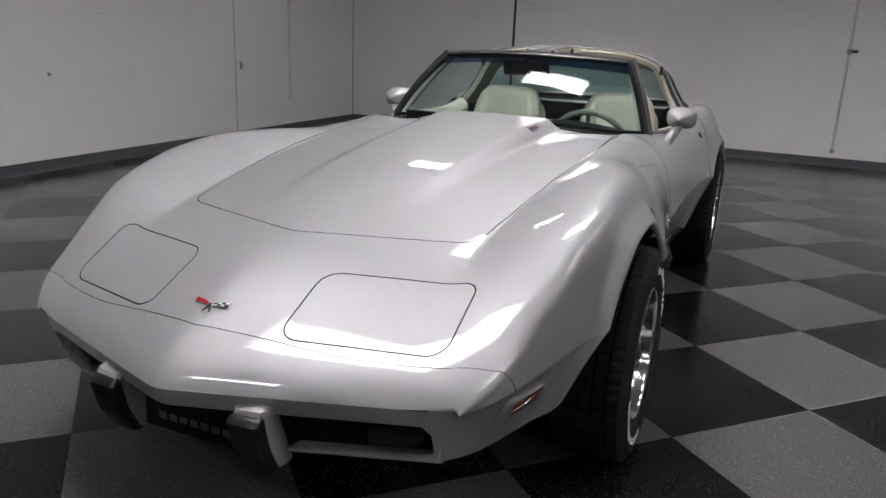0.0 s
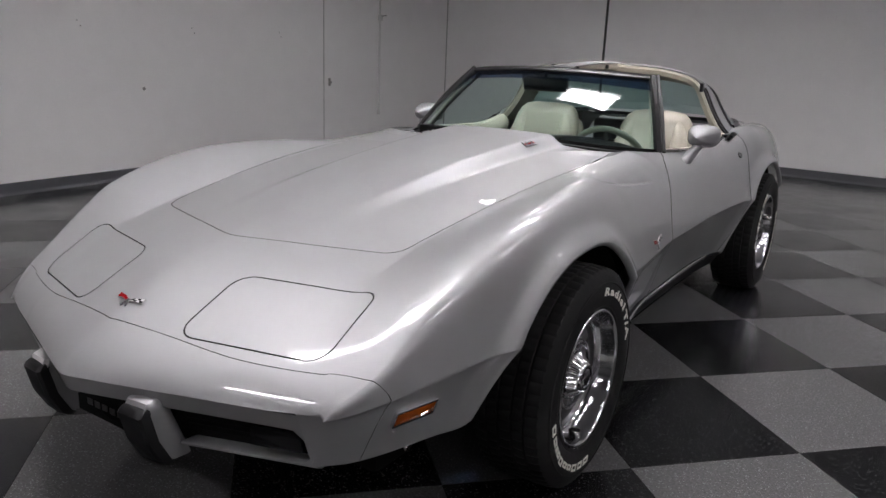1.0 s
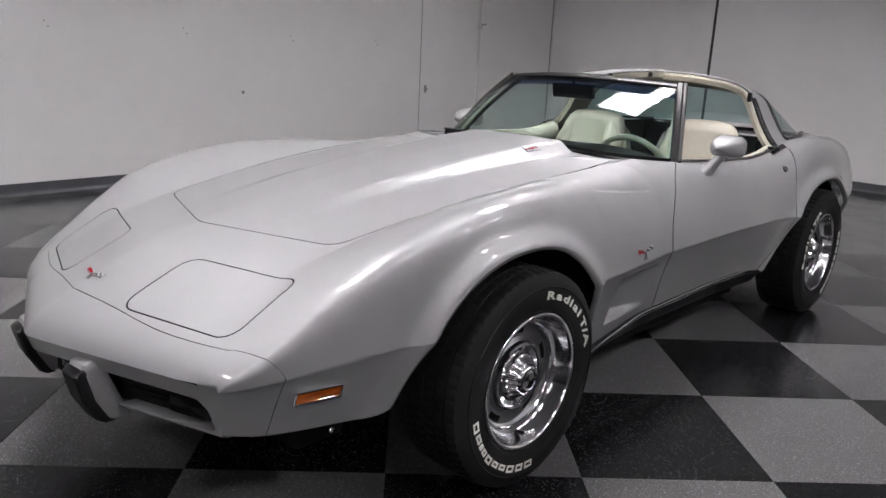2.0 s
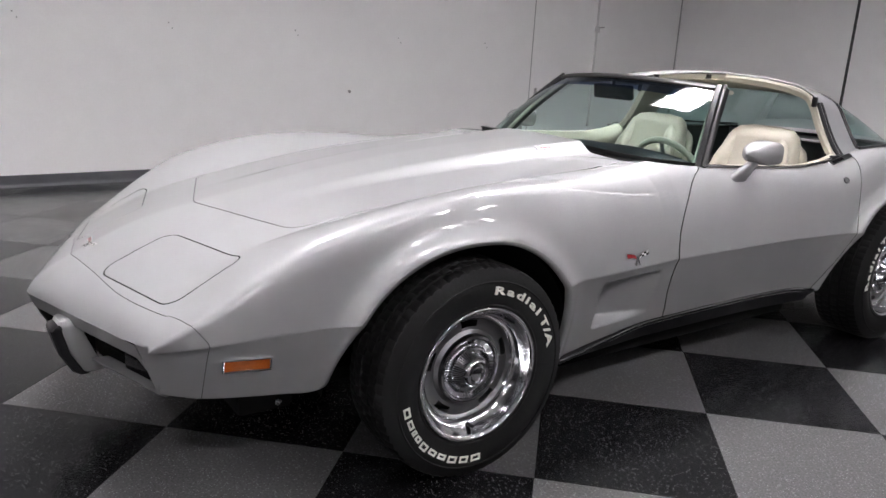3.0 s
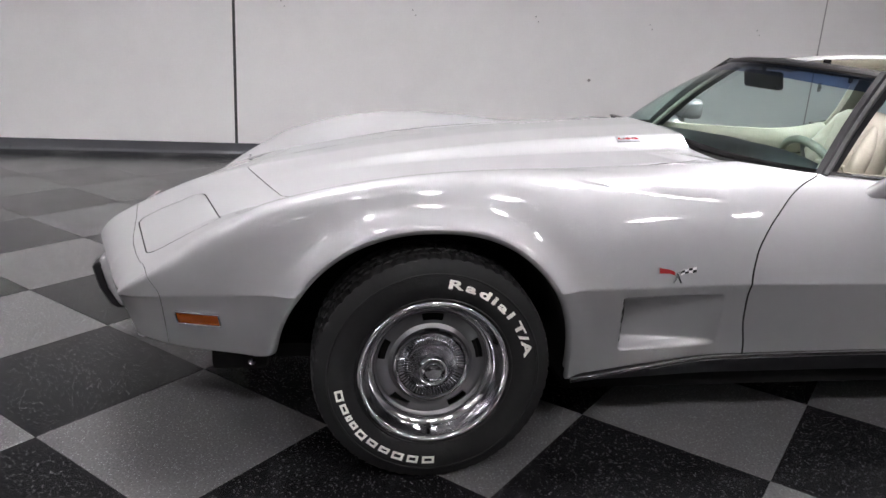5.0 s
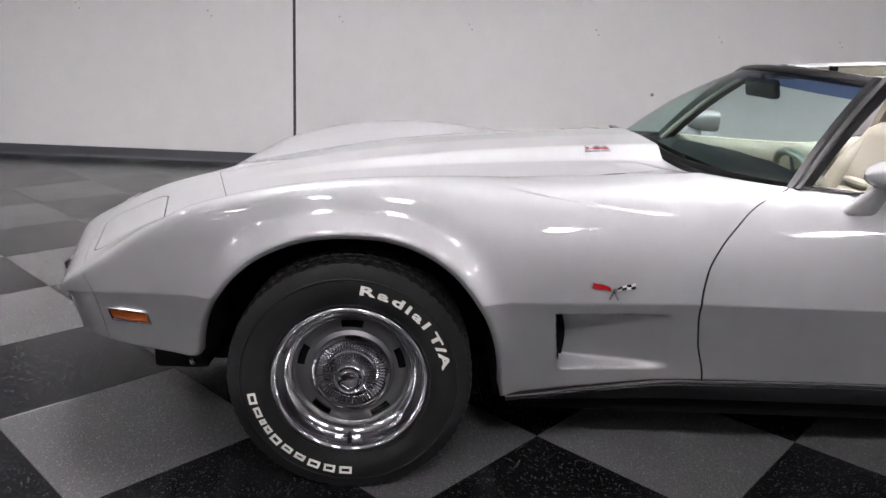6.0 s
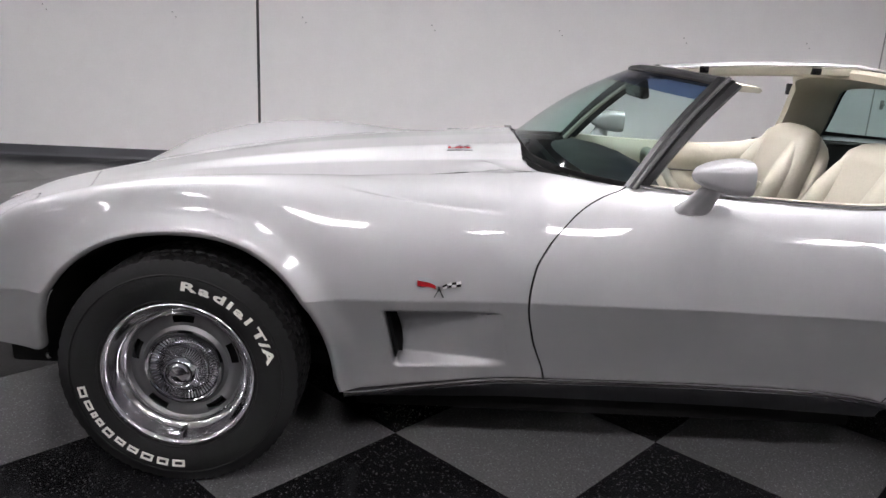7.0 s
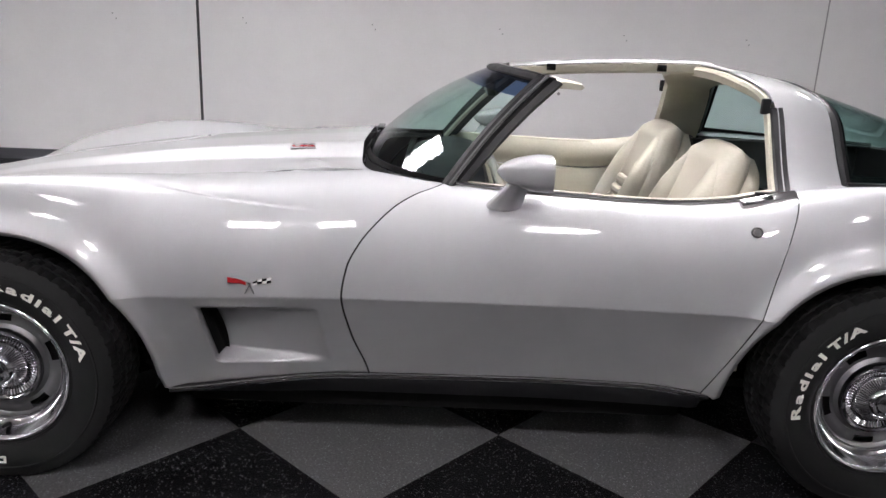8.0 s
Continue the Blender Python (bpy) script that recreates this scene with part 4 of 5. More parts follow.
rows = []
for k in range(61):
    x = -0.582 + 1.164 * k / 60
    e = (x, float(y_nose(x)), float(crown(0)))
    low = 0.443 - 0.03 * float(step01((abs(x) - 0.553) / 0.032)) ** 2
    rows.append([e, lip_point(x, 0.480), lip_point(x, 0.468), lip_point(x, low), (x, lip_point(x, low)[1] + 0.004, low - 0.002), (x, lip_point(x, low)[1] + 0.04, low + 0.002)])
part("nose_lip", grid_bm(rows), PAINT, CAR, "silver lip under the nose edge")
for sgn in (1, -1):
    # the return of the corner into the grille opening and under the nose
    first, low = CORNER[0], [row[-1] for row in CORNER]
    part("nose_corner", grid_bm([[(sgn * x, y, z), (sgn * (x - 0.005), y + 0.012, z), (sgn * (x - 0.006), y + 0.07, z)] for x, y, z in first]), PAINT, CAR, "silver edge of the grille opening")
    part("nose_underside", grid_bm([[(sgn * x, y, z), (sgn * x * 0.975, y + 0.012, z - 0.004), (sgn * x * 0.9, y + 0.05, z + 0.004)] for x, y, z in low]), PAINT, CAR, "silver underside of the nose corner")
    rows = []
    for k in range(31):
        x = 0.255 + 0.335 * k / 30
        p = lip_point(x, 0.335)
        up = 0.028 * float(step01((x - 0.545) / 0.045)) ** 2
        low = 0.340 + 0.004 * (x - 0.255) / 0.335
        rows.append([(sgn * x, p[1] + 0.05, low - 0.004 + up), (sgn * x, p[1] + 0.006, low + up), (sgn * x, p[1], low - 0.003 + up), (sgn * x, p[1] + 0.002, low - 0.009), (sgn * x, p[1] + 0.016, low - 0.016), (sgn * x, p[1] + 0.07, low - 0.014)])
    part("grille_lip", grid_bm(rows), PAINT, CAR, "silver lip under the grille opening")
    bm = bmesh.new()
    rows = [[(sgn * x, lip_point(x, 0.4)[1] + 0.07, z) for z in (0.326, 0.462)] for x in (0.20, 0.35, 0.5, 0.598)]
    grid_bm(rows, bm=bm)
    grille = part("grille", bm, MATTE, CAR, "black slatted grille", smooth=False)
    for n in range(7):
        z = 0.338 + 0.0165 * n
        path = [(sgn * x, lip_point(x, z)[1] + 0.058, z) for x in np.linspace(0.24, 0.575, 9)]
        part("slat", tube(path, 0.0042, 6, flat=0.7), MATTE, grille)
    bm = box(0.445, 0.575, -0.03, 0.0, -0.026, 0.026, 0.006)
    moved(bm, Matrix.Translation((0, lip_point(0.51, 0.39)[1] + 0.235, 0.39)) @ Matrix.Rotation(radians(19), 4, "Z") @ Matrix.Translation((0, -0.0, 0)))
    if sgn < 0:
        moved(bm, Matrix.Diagonal((-1, 1, 1, 1)))
    bmesh.ops.translate(bm, vec=(0, -0.36, 0), verts=bm.verts)
    part("turn_lamp", bm, GLOSSBLACK, CAR, "dark smoked turn lamp in the grille opening")
    # bumper guard: silver block with a black rubber face
    rows = []
    for z, y0, w in ((0.468, -1.0250, 0.036), (0.460, -1.043, 0.039), (0.44, -1.053, 0.040), (0.36, -1.035, 0.038), (0.30, -1.005, 0.036), (0.292, -0.99, 0.034)):
        back = -0.935 - 0.4 * (z - 0.315)
        rows.append([(sgn * (0.208 - w), back, z), (sgn * (0.208 - w), y0 + 0.012, z), (sgn * (0.208 - w + 0.008), y0, z), (sgn * (0.208 + w - 0.008), y0 + 0.006, z), (sgn * (0.208 + w), y0 + 0.02, z), (sgn * (0.208 + w + 0.003), back - 0.008, z), (sgn * (0.208 + w), back, z)])
    bm = grid_bm(rows)
    bm.verts.ensure_lookup_table()
    bm.faces.new([bm.verts[k] for k in range(7)])
    bm.faces.new([bm.verts[35 + k] for k in range(7)])
    guard = part("bumper_guard", bm, PAINT, CAR, "silver bumper guard with black rubber face", sharp=30)
    rows = []
    for z, y0, w in ((0.450, -1.047, 0.034), (0.444, -1.060, 0.039), (0.434, -1.068, 0.041), (0.36, -1.050, 0.041), (0.30, -1.018, 0.039), (0.286, -1.001, 0.034)):
        rows.append([(sgn * (0.208 - w), y0 + 0.03, z), (sgn * (0.208 - w), y0 + 0.006, z), (sgn * (0.208 - w + 0.007), y0, z), (sgn * (0.208 + w - 0.007), y0 + 0.004, z), (sgn * (0.208 + w), y0 + 0.01, z), (sgn * (0.208 + w), y0 + 0.034, z)])
    bm = grid_bm(rows)
    bm.verts.ensure_lookup_table()
    bm.faces.new([bm.verts[k] for k in range(6)])
    bm.faces.new([bm.verts[30 + k] for k in range(6)])
    part("rubber_face", bm, BLACK, guard, "black rubber pad", sharp=30)
bm = box(-0.18, 0.18, -0.965, -0.935, 0.292, 0.452, 0.006)
plate = part("number_panel", bm, MATTE, CAR, "black number plate panel with embossed marks")
for n in range(8):
    x = -0.115 + 0.033 * n
    part("embossed_bar", box(x - 0.0125, x + 0.0125, -0.9675, -0.9645, 0.322, 0.341, 0.002, None, 1), EMBOSS, plate, "dull grey embossed bar")
for x in (-0.085, 0.085):
    part("screw", moved(lathe([(0, 0.006), (0.003, 0.0055), (0.004, 0.0005)], 12), Matrix.Translation((x, -0.965, 0.425)) @ Matrix.Rotation(radians(-90), 4, "Z")), CHROME, plate)


def on_side(y, z, sgn=1):
    """A place on the side of the body and the way out of it."""
    def at(yy, zz):
        sx, sz = side_section(yy)
        near = float(arch_near(np.array(yy), np.array(zz)))
        return Vector((float(np.interp(-zz, -sz, sx)) + 0.026 * math.exp(-((near / 0.04) ** 2)), yy, zz))
    p = at(y, z)
    n = (at(y + 0.01, z) - p).cross(at(y, z + 0.01) - p).normalized()
    if n.x < 0:
        n = -n
    return Vector((p.x * sgn, p.y, p.z)), Vector((n.x * sgn, n.y, n.z))


def stand(p, n, up=(0, 0, 1)):
    """A frame at p whose z is the way out n and whose y is about up."""
    n = Vector(n).normalized()
    x = Vector(up).cross(n).normalized()
    y = n.cross(x)
    return Matrix.Translation(p) @ Matrix((x, y, n)).transposed().to_4x4()


for sgn in (1, -1):
    p, n = on_side(-0.652, 0.437, sgn)
    m = stand(p, n)
    bm = bmesh.new()
    for x0, x1, y0, y1 in ((-0.064, 0.064, 0.0195, 0.0245), (-0.064, 0.064, -0.0245, -0.0195), (-0.0645, -0.0595, -0.0195, 0.0195), (0.0595, 0.0645, -0.0195, 0.0195)):
        box(x0, x1, y0, y1, -0.014, 0.007, 0.0015, bm, 1)
    lamp = part("marker_lamp", moved(bm, m), CHROME, CAR, "amber side marker lamp in a bright bezel")
    part("lens", moved(box(-0.0595, 0.0595, -0.0195, 0.0195, -0.014, 0.0035, 0.002), m), AMBER, lamp, "amber ribbed lens")


def flag_badge(m, size, parent):
    """Crossed enamel flags as plain shapes: one red, one chequered, on a bright staff."""
    s = size
    bm = bmesh.new()
    for sx in (-1, 1):
        rows = []
        for k in range(9):
            u = k / 8
            x = sx * s * (0.06 + 0.44 * u)
            y = s * (0.0 + 0.11 * u + 0.018 * math.sin(u * 5))
            h = s * (0.050 + 0.025 * u)
            rows.append([(x, y - h, 0.0), (x, y - h, 0.004), (x, y + h, 0.004), (x, y + h, 0.0)])
        grid_bm(rows, bm=bm)
    badge = part("flag_badge", moved(bm, m), STEEL, parent, "small crossed-flags badge in red, white and black enamel", sharp=30)
    rows = []
    for k in range(9):
        u = k / 8
        x, y, h = -s * (0.075 + 0.41 * u), s * (0.0 + 0.11 * u + 0.018 * math.sin(u * 5)), s * (0.040 + 0.025 * u)
        rows.append([(x, y - h, 0.0045), (x, y + h, 0.0045)])
    part("red_flag", moved(grid_bm(rows), m), RED, badge)
    for dark in (0, 1):
        bm = bmesh.new()
        for i in range(4):
            for j in range(2):
                if (i + j) % 2 != dark:
                    continue
                u0, u1 = i / 4, (i + 1) / 4
                pts = []
                for u, v in ((u0, j), (u1, j), (u1, j + 1), (u0, j + 1)):
                    x, y, h = s * (0.075 + 0.41 * u), s * (0.0 + 0.11 * u + 0.018 * math.sin(u * 5)), s * (0.040 + 0.025 * u)
                    pts.append(bm.verts.new((x, y - h + 2 * h * v / 2, 0.0047)))
                bm.faces.new(pts)
        part("chequer_black" if dark else "chequer_white", moved(bm, m), GLOSSBLACK if dark else ENAMEL, badge, smooth=False)
    part("staff", moved(tube([(-s * 0.10, -s * 0.22, 0.002), (s * 0.02, s * 0.02, 0.004)], s * 0.018, 6), m), CHROME, badge)
    part("staff", moved(tube([(s * 0.10, -s * 0.22, 0.002), (-s * 0.02, s * 0.02, 0.004)], s * 0.018, 6), m), CHROME, badge)


ez = float(top_height(0.0, -0.905))
slope = (float(top_height(0.0, -0.87)) - float(top_height(0.0, -0.97))) / 0.1
flag_badge(stand((0, -0.905, ez + 0.001), (0, -slope, 1), (0, 1, slope)) , 0.10, CAR)
for sgn in (1, -1):
    p, n = on_side(0.712, 0.613, sgn)
    flag_badge(stand(p + n * 0.001, n), 0.124, CAR)
# the model mark on each side of the raised bonnet centre
for sgn in (1, -1):
    hx = 0.258
    zc = float(top_height(hx, 0.762))
    nx = (float(top_height(hx - 0.01, 0.762)) - float(top_height(hx + 0.01, 0.762))) / 0.02
    m = stand((sgn * hx, 0.762, zc + 0.0015), (sgn * nx, -0.06, 1), (-sgn * 1, 0, nx)) @ Matrix.Rotation(0, 4, "Z")
    me = text_mesh("L82", 0.040, 0.002)
    bm = bmesh.new()
    bm.from_mesh(me)
    bpy.data.meshes.remove(me)
    moved(bm, m @ Matrix.Diagonal((1.5, 1, 1, 1)))
    mark = part("model_mark", bm, BADGE, CAR, "chrome model mark L82 with red fill", sharp=30)
    me = text_mesh("L82", 0.036, 0.0005)
    bm = bmesh.new()
    bm.from_mesh(me)
    bpy.data.meshes.remove(me)
    moved(bm, m @ Matrix.Translation((0, 0, 0.0022)) @ Matrix.Diagonal((1.5, 0.3, 1, 1)))
    part("enamel", bm, RED, mark, "red enamel fill", smooth=False)
    # the black throat at the front of the gill
    rows = []
    for z in np.linspace(0.362, 0.530, 18):
        y0 = 0.560 + (0.53 - z) * 0.17
        sx, sz = side_section(y0 + 0.02)
        x = float(np.interp(-z, -sz, sx))
        rows.append([(sgn * (x - q), y0 + dy, z) for q, dy in ((0.012, 0.0068), (0.040, 0.0085), (0.066, 0.0105), (0.0705, 0.014), (0.0685, 0.024 + 0.012 * math.sin((z - 0.362) * 18)))])
    part("gill_throat", grid_bm(rows), MATTE, CAR, "black opening at the front of the side gill")


# ---- glass, roof and cabin ----
def screen_point(u, v, off=0.0):
    """A place on the windscreen: u from -1 to 1 across, v from 0 at the foot to 1 at the header."""
    foot = Vector((0.632 * u, 0.984 + 0.280 * abs(u) ** 4.6, 0.927 - 0.040 * u * u))
    head = Vector((0.485 * u, 1.408 + 0.122 * u * u, 1.206 - 0.020 * u * u))
    p = foot.lerp(head, v)
    n = Vector((0.35 * u, -0.56, 0.80)).normalized()
    return p + n * (0.028 * math.sin(math.pi * v) * (1 - u * u * 0.5) + off)


US = [-1 + 2 * k / 36 for k in range(37)]
screen = part("windscreen", grid_bm([[screen_point(u, v) for v in np.linspace(0.0, 0.80, 14)] for u in US]), GLASS, CAR, "curved green-tinted windscreen glass", sharp=0)
part("sunshade_band", grid_bm([[screen_point(u, v) for v in np.linspace(0.80, 1.0, 5)] for u in US]), BAND, screen, "dark blue tinted band", sharp=0)
part("screen_surround", grid_bm([[screen_point(u, v, o) for v, o in ((-0.02, -0.002), (0.0, 0.002), (0.008, 0.003), (0.014, 0.002), (0.016, 0.001))] for u in US]), MATTE, screen, "black lower screen surround")
# cowl tray between bonnet and glass
rows = []
for u in US:
    x = 0.636 * u
    y = float(cowl_line(x))
    p = screen_point(u, 0.0)
    z0 = float(top_height(x, y)) - 0.014 if abs(u) < 0.9 else p.z - 0.006
    q = Vector((x, y - 0.06, z0 - 0.020))
    rows.append([q, Vector((x, y + 0.005, z0 - 0.008)), p + Vector((0, -0.012, -0.012)), p + Vector((0, 0.03, -0.03))])
part("cowl_tray", grid_bm(rows), MATTE, CAR, "black wiper tray below the windscreen")
# wiper arms parked in the tray, the raised pivot cover in the middle
part("wiper_cover", box(-0.44, -0.30, 0.970, 0.992, 0.880, 0.929, 0.006), MATTE, CAR, "black wiper pivot cover behind the bonnet")
part("wiper_cap", box(-0.445, -0.295, 0.967, 0.995, 0.926, 0.932, 0.002), GLOSSBLACK, CAR, "thin black cap over the wiper pivot")
for x0, x1 in ((0.02, 0.36), (-0.28, 0.0)):
    arm = [Vector((x0 + (x1 - x0) * t, 0.978 + 0.10 * abs(x0 + (x1 - x0) * t) ** 3, 0.920 - 0.03 * t)) for t in (0.0, 0.3, 0.65, 1.0)]
    part("wiper_arm", tube(arm, [0.007, 0.006, 0.005, 0.0035], 8, flat=0.6), BLACK, CAR, "black wiper arm")
# header, pillars
head_rows = []
for u in US:
    p = screen_point(u, 1.0)
    head_rows.append([p + Vector((0, -0.013, -0.010)), p + Vector((0, -0.015, 0.000)), p + Vector((0, -0.004, 0.008)), p + Vector((0, 0.026, 0.012)), p + Vector((0, 0.046, 0.008)), p + Vector((0, 0.050, -0.010)), p + Vector((0, 0.0, -0.020))])
header = part("header_rail", grid_bm(head_rows, closed_v=True), BLACK, CAR, "black windscreen header rail")
part("bright_strip", tube([screen_point(u, 1.0) + Vector((0, 0.03, 0.0125)) for u in US], 0.003, 6), CHROME, header, "thin bright metal strip")
for sgn in (1, -1):
    rows, strip = [], []
    for k in range(19):
        v = -0.04 + 1.07 * k / 18
        p = screen_point(sgn, v)
        a = Vector((sgn * 0.022, -0.022, 0.004))
        wide = 0.042 + 0.018 * v
        rows.append([p + Vector((-sgn * 0.012, -0.012, -0.006)), p + Vector((0, -0.016, 0.010)), p + Vector((sgn * 0.016, -0.006, 0.010)), p + Vector((sgn * 0.022, wide * 0.35, 0.002)), p + Vector((sgn * 0.020, wide * 0.42, -0.004)), p + Vector((sgn * 0.016, wide * 0.5, -0.004)), p + Vector((sgn * 0.016, wide * 0.9, -0.012)), p + Vector((sgn * 0.004, wide, -0.020)), p + Vector((-sgn * 0.02, wide * 0.8, -0.024)), p + Vector((-sgn * 0.024, 0.01, -0.02))])
        strip.append(p + Vector((sgn * 0.022, wide * 0.2, 0.008)))
    pillar = part("screen_pillar", grid_bm(rows, closed_v=True), BLACK, CAR, "dark grey windscreen pillar trim")
    part("pillar_strip", tube(strip, 0.009, 6, flat=0.5), PILLAR, pillar, "smooth dark pillar strip")
    part("pillar_trim", tube([screen_point(sgn * 0.985, v, -0.024) for v in np.linspace(0.0, 1.0, 9)], 0.010, 8), CREAMPAD, pillar, "cream inner pillar trim")
    # sun visor: cream, its end shows beside the pillar
    rows = []
    for k in range(9):
        u = sgn * (0.16 + 0.80 * k / 8)
        p = screen_point(u, 1.0) + Vector((0, 0.035, -0.010))
        d = 0.135 + 0.03 * (k / 8) ** 2 - 0.05 * (k / 8) ** 8
        rows.append([p + Vector((0, 0, 0.004)), p + Vector((0, 0.06, 0.004)), p + Vector((0, d - 0.008, -0.002)), p + Vector((0, d, -0.010)), p + Vector((0, d - 0.008, -0.018)), p + Vector((0, 0.05, -0.016)), p + Vector((0, 0.0, -0.014))])
    bm = grid_bm(rows, closed_v=True)
    bm.verts.ensure_lookup_table()
    bm.faces.new(bm.verts[:7])
    bm.faces.new(bm.verts[-7:])
    part("sun_visor", bm, CREAMPAD, CAR, "cream vinyl sun visor")

HOOP = [(0.0, 1.247), (0.16, 1.244), (0.30, 1.235), (0.41, 1.218), (0.478, 1.196), (0.522, 1.166), (0.552, 1.125), (0.585, 1.06), (0.625, 0.99), (0.665, 0.935), (0.70, 0.90)]
hx_of, hz_of = curve_of(*[(k, p[0]) for k, p in enumerate(HOOP)]), curve_of(*[(k, p[1]) for k, p in enumerate(HOOP)])
front_y = curve_of((0, 2.155), (2, 2.17), (3, 2.187), (4, 2.213), (5, 2.232), (7, 2.236), (9, 2.231), (10, 2.226))
rear_y = curve_of((0, 2.345), (3, 2.375), (5, 2.402), (7, 2.412), (9, 2.415), (10, 2.412))


def hoop_point(s, back, deep=0.0):
    """A place on the roof hoop: s from 0 at the middle to 10 at the foot, back from front edge 0 to rear edge 1, deep inward."""
    k = abs(s)
    sgn = 1 if s >= 0 else -1
    x, z = float(hx_of(k)), float(hz_of(k))
    e = 0.05
    tx, tz = float(hx_of(min(10, k + e))) - float(hx_of(max(0, k - e))), float(hz_of(min(10, k + e))) - float(hz_of(max(0, k - e)))
    ln = math.hypot(tx, tz)
    nx, nz = -tz / ln, tx / ln
    y = float(front_y(k)) + (float(rear_y(k)) - float(front_y(k))) * back
    swell = 0.006 * math.sin(math.pi * min(1, max(0, back)))
    return Vector((sgn * (x + nx * (swell - deep)), y, z + nz * (swell - deep) - 0.028 * back * float(step01((8 - k) / 4))))


SS = [-10 + 20 * k / 80 for k in range(81)]
part("roof_hoop", grid_bm([[hoop_point(s, b) for b in np.linspace(0.0, 1.0, 9)] for s in SS]), PAINT, CAR, "silver roof hoop behind the seats", sharp=0)
part("roof_lining", grid_bm([[hoop_point(s, b, d) for b, d in ((-0.05, 0.008), (-0.125, 0.010), (-0.155, 0.022), (-0.10, 0.044), (0.5, 0.052), (1.0, 0.046))] for s in SS]), CREAMPAD, CAR, "cream roof hoop lining")
part("roof_seal", grid_bm([[hoop_point(s, b, d) for b, d in ((0.14, 0.001), (0.12, -0.004), (0.06, -0.002), (0.045, 0.004), (0.03, -0.001), (-0.05, 0.001), (-0.08, 0.008), (-0.04, 0.020), (0.02, 0.022))] for s in [q for q in SS if q > 5.6]]), BLACK, CAR, "black rubber roof seal")
part("roof_seal", grid_bm([[hoop_point(s, b, d) for b, d in ((0.14, 0.001), (0.12, -0.004), (0.06, -0.002), (0.045, 0.004), (0.03, -0.001), (-0.05, 0.001), (-0.08, 0.008), (-0.04, 0.020), (0.02, 0.022))] for s in [q for q in SS if q < -5.6]]), BLACK, CAR, "black rubber roof seal")
for sgn in (1, -1):
    part("roof_edge_strip", tube([hoop_point(sgn * s, -0.03, 0.0) for s in np.linspace(0.4, 5.4, 24)], 0.005, 6), PAINT, CAR, "silver lip along the roof opening")
    part("lock_striker", box(sgn * 0.538 - 0.009, sgn * 0.538 + 0.009, 2.195, 2.222, 1.115, 1.163, 0.006), BLACK, CAR, "black roof panel latch block")
    bm = box(-0.014, 0.014, -0.05, 0.03, -0.02, 0.004, 0.004)
    part("shoulder_trim", moved(bm, Matrix.Translation((sgn * 0.70, 2.20, 0.902))), BLACK, CAR, "black rubber window channel")
# T bar
rows_top, rows_low = [], []
for k in range(25):
    t = k / 24
    y = 1.47 + 0.72 * t
    z = 1.200 + 0.045 * math.sin(math.pi * (0.08 + 0.47 * t)) + 0.002 * t
    w = 0.058 + 0.05 * abs(2 * t - 1) ** 4
    rows_top.append([(-w, y, z - 0.004), (-w + 0.008, y, z + 0.004), (-0.03, y, z + 0.010), (0, y, z + 0.012), (0.03, y, z + 0.010), (w - 0.008, y, z + 0.004), (w, y, z - 0.004)])
    rows_low.append([(-w, y, z - 0.004), (-w - 0.002, y, z - 0.014), (-w + 0.004, y, z - 0.030), (-w + 0.03, y, z - 0.038), (w - 0.03, y, z - 0.038), (w - 0.004, y, z - 0.030), (w + 0.002, y, z - 0.014), (w, y, z - 0.004)])
tbar = part("roof_bar", grid_bm(rows_top), PAINT, CAR, "silver centre roof bar with cream trim, roof panels removed", sharp=0)
part("bar_trim", grid_bm(rows_low), CREAMPAD, tbar, "cream vinyl trim")
for sgn in (1, -1):
    part("bright_strip", tube([(sgn * abs(r[0][0]), r[0][1], r[0][2] + 0.003) for r in rows_top], 0.003, 6), CHROME, tbar, "bright metal edge strip")
    for y in (1.62, 2.02):
        part("latch_socket", box(sgn * 0.054, sgn * 0.070, y - 0.017, y + 0.017, 1.203 + 0.03 * (y - 1.62), 1.227 + 0.03 * (y - 1.62), 0.004), GLOSSBLACK, tbar, "black latch socket")
# rear glass
rows = []
SS_REAR = [q for q in SS if abs(q) <= 9.3]
for s in SS_REAR:
    a = hoop_point(s, 1.03)
    k = abs(s) / 9.3
    b = Vector((a.x * 0.75, 3.26 - 0.10 * k * k, 0.935 - 0.02 * k))
    row = []
    for n in range(13):
        t = n / 12
        p = a.lerp(b, t)
        p.z += 0.004 * math.sin(math.pi * t) * (1 - k ** 3)
        p.x += (1 if a.x > 0 else -1) * 0.03 * math.sin(math.pi * t) * k
        row.append(p)
    rows.append(row)
rear = part("rear_window", grid_bm(rows), REARGLASS, CAR, "large curved green-tinted rear window", sharp=0)
rim = [r[0] for r in rows]
part("window_seal", tube([p + Vector((0, 0.004, -0.017)) for p in rim], 0.019, 8), BLACK, rear, "black rubber window seal")
for side in (0, -1):
    part("window_seal", tube([p for p in rows[side]], 0.016, 6), BLACK, rear, "black rubber window seal")


def inboard(p, d):
    """A place d metres inside the rear window."""
    return p + (Vector((0, p.y, 0.80)) - p).normalized() * d


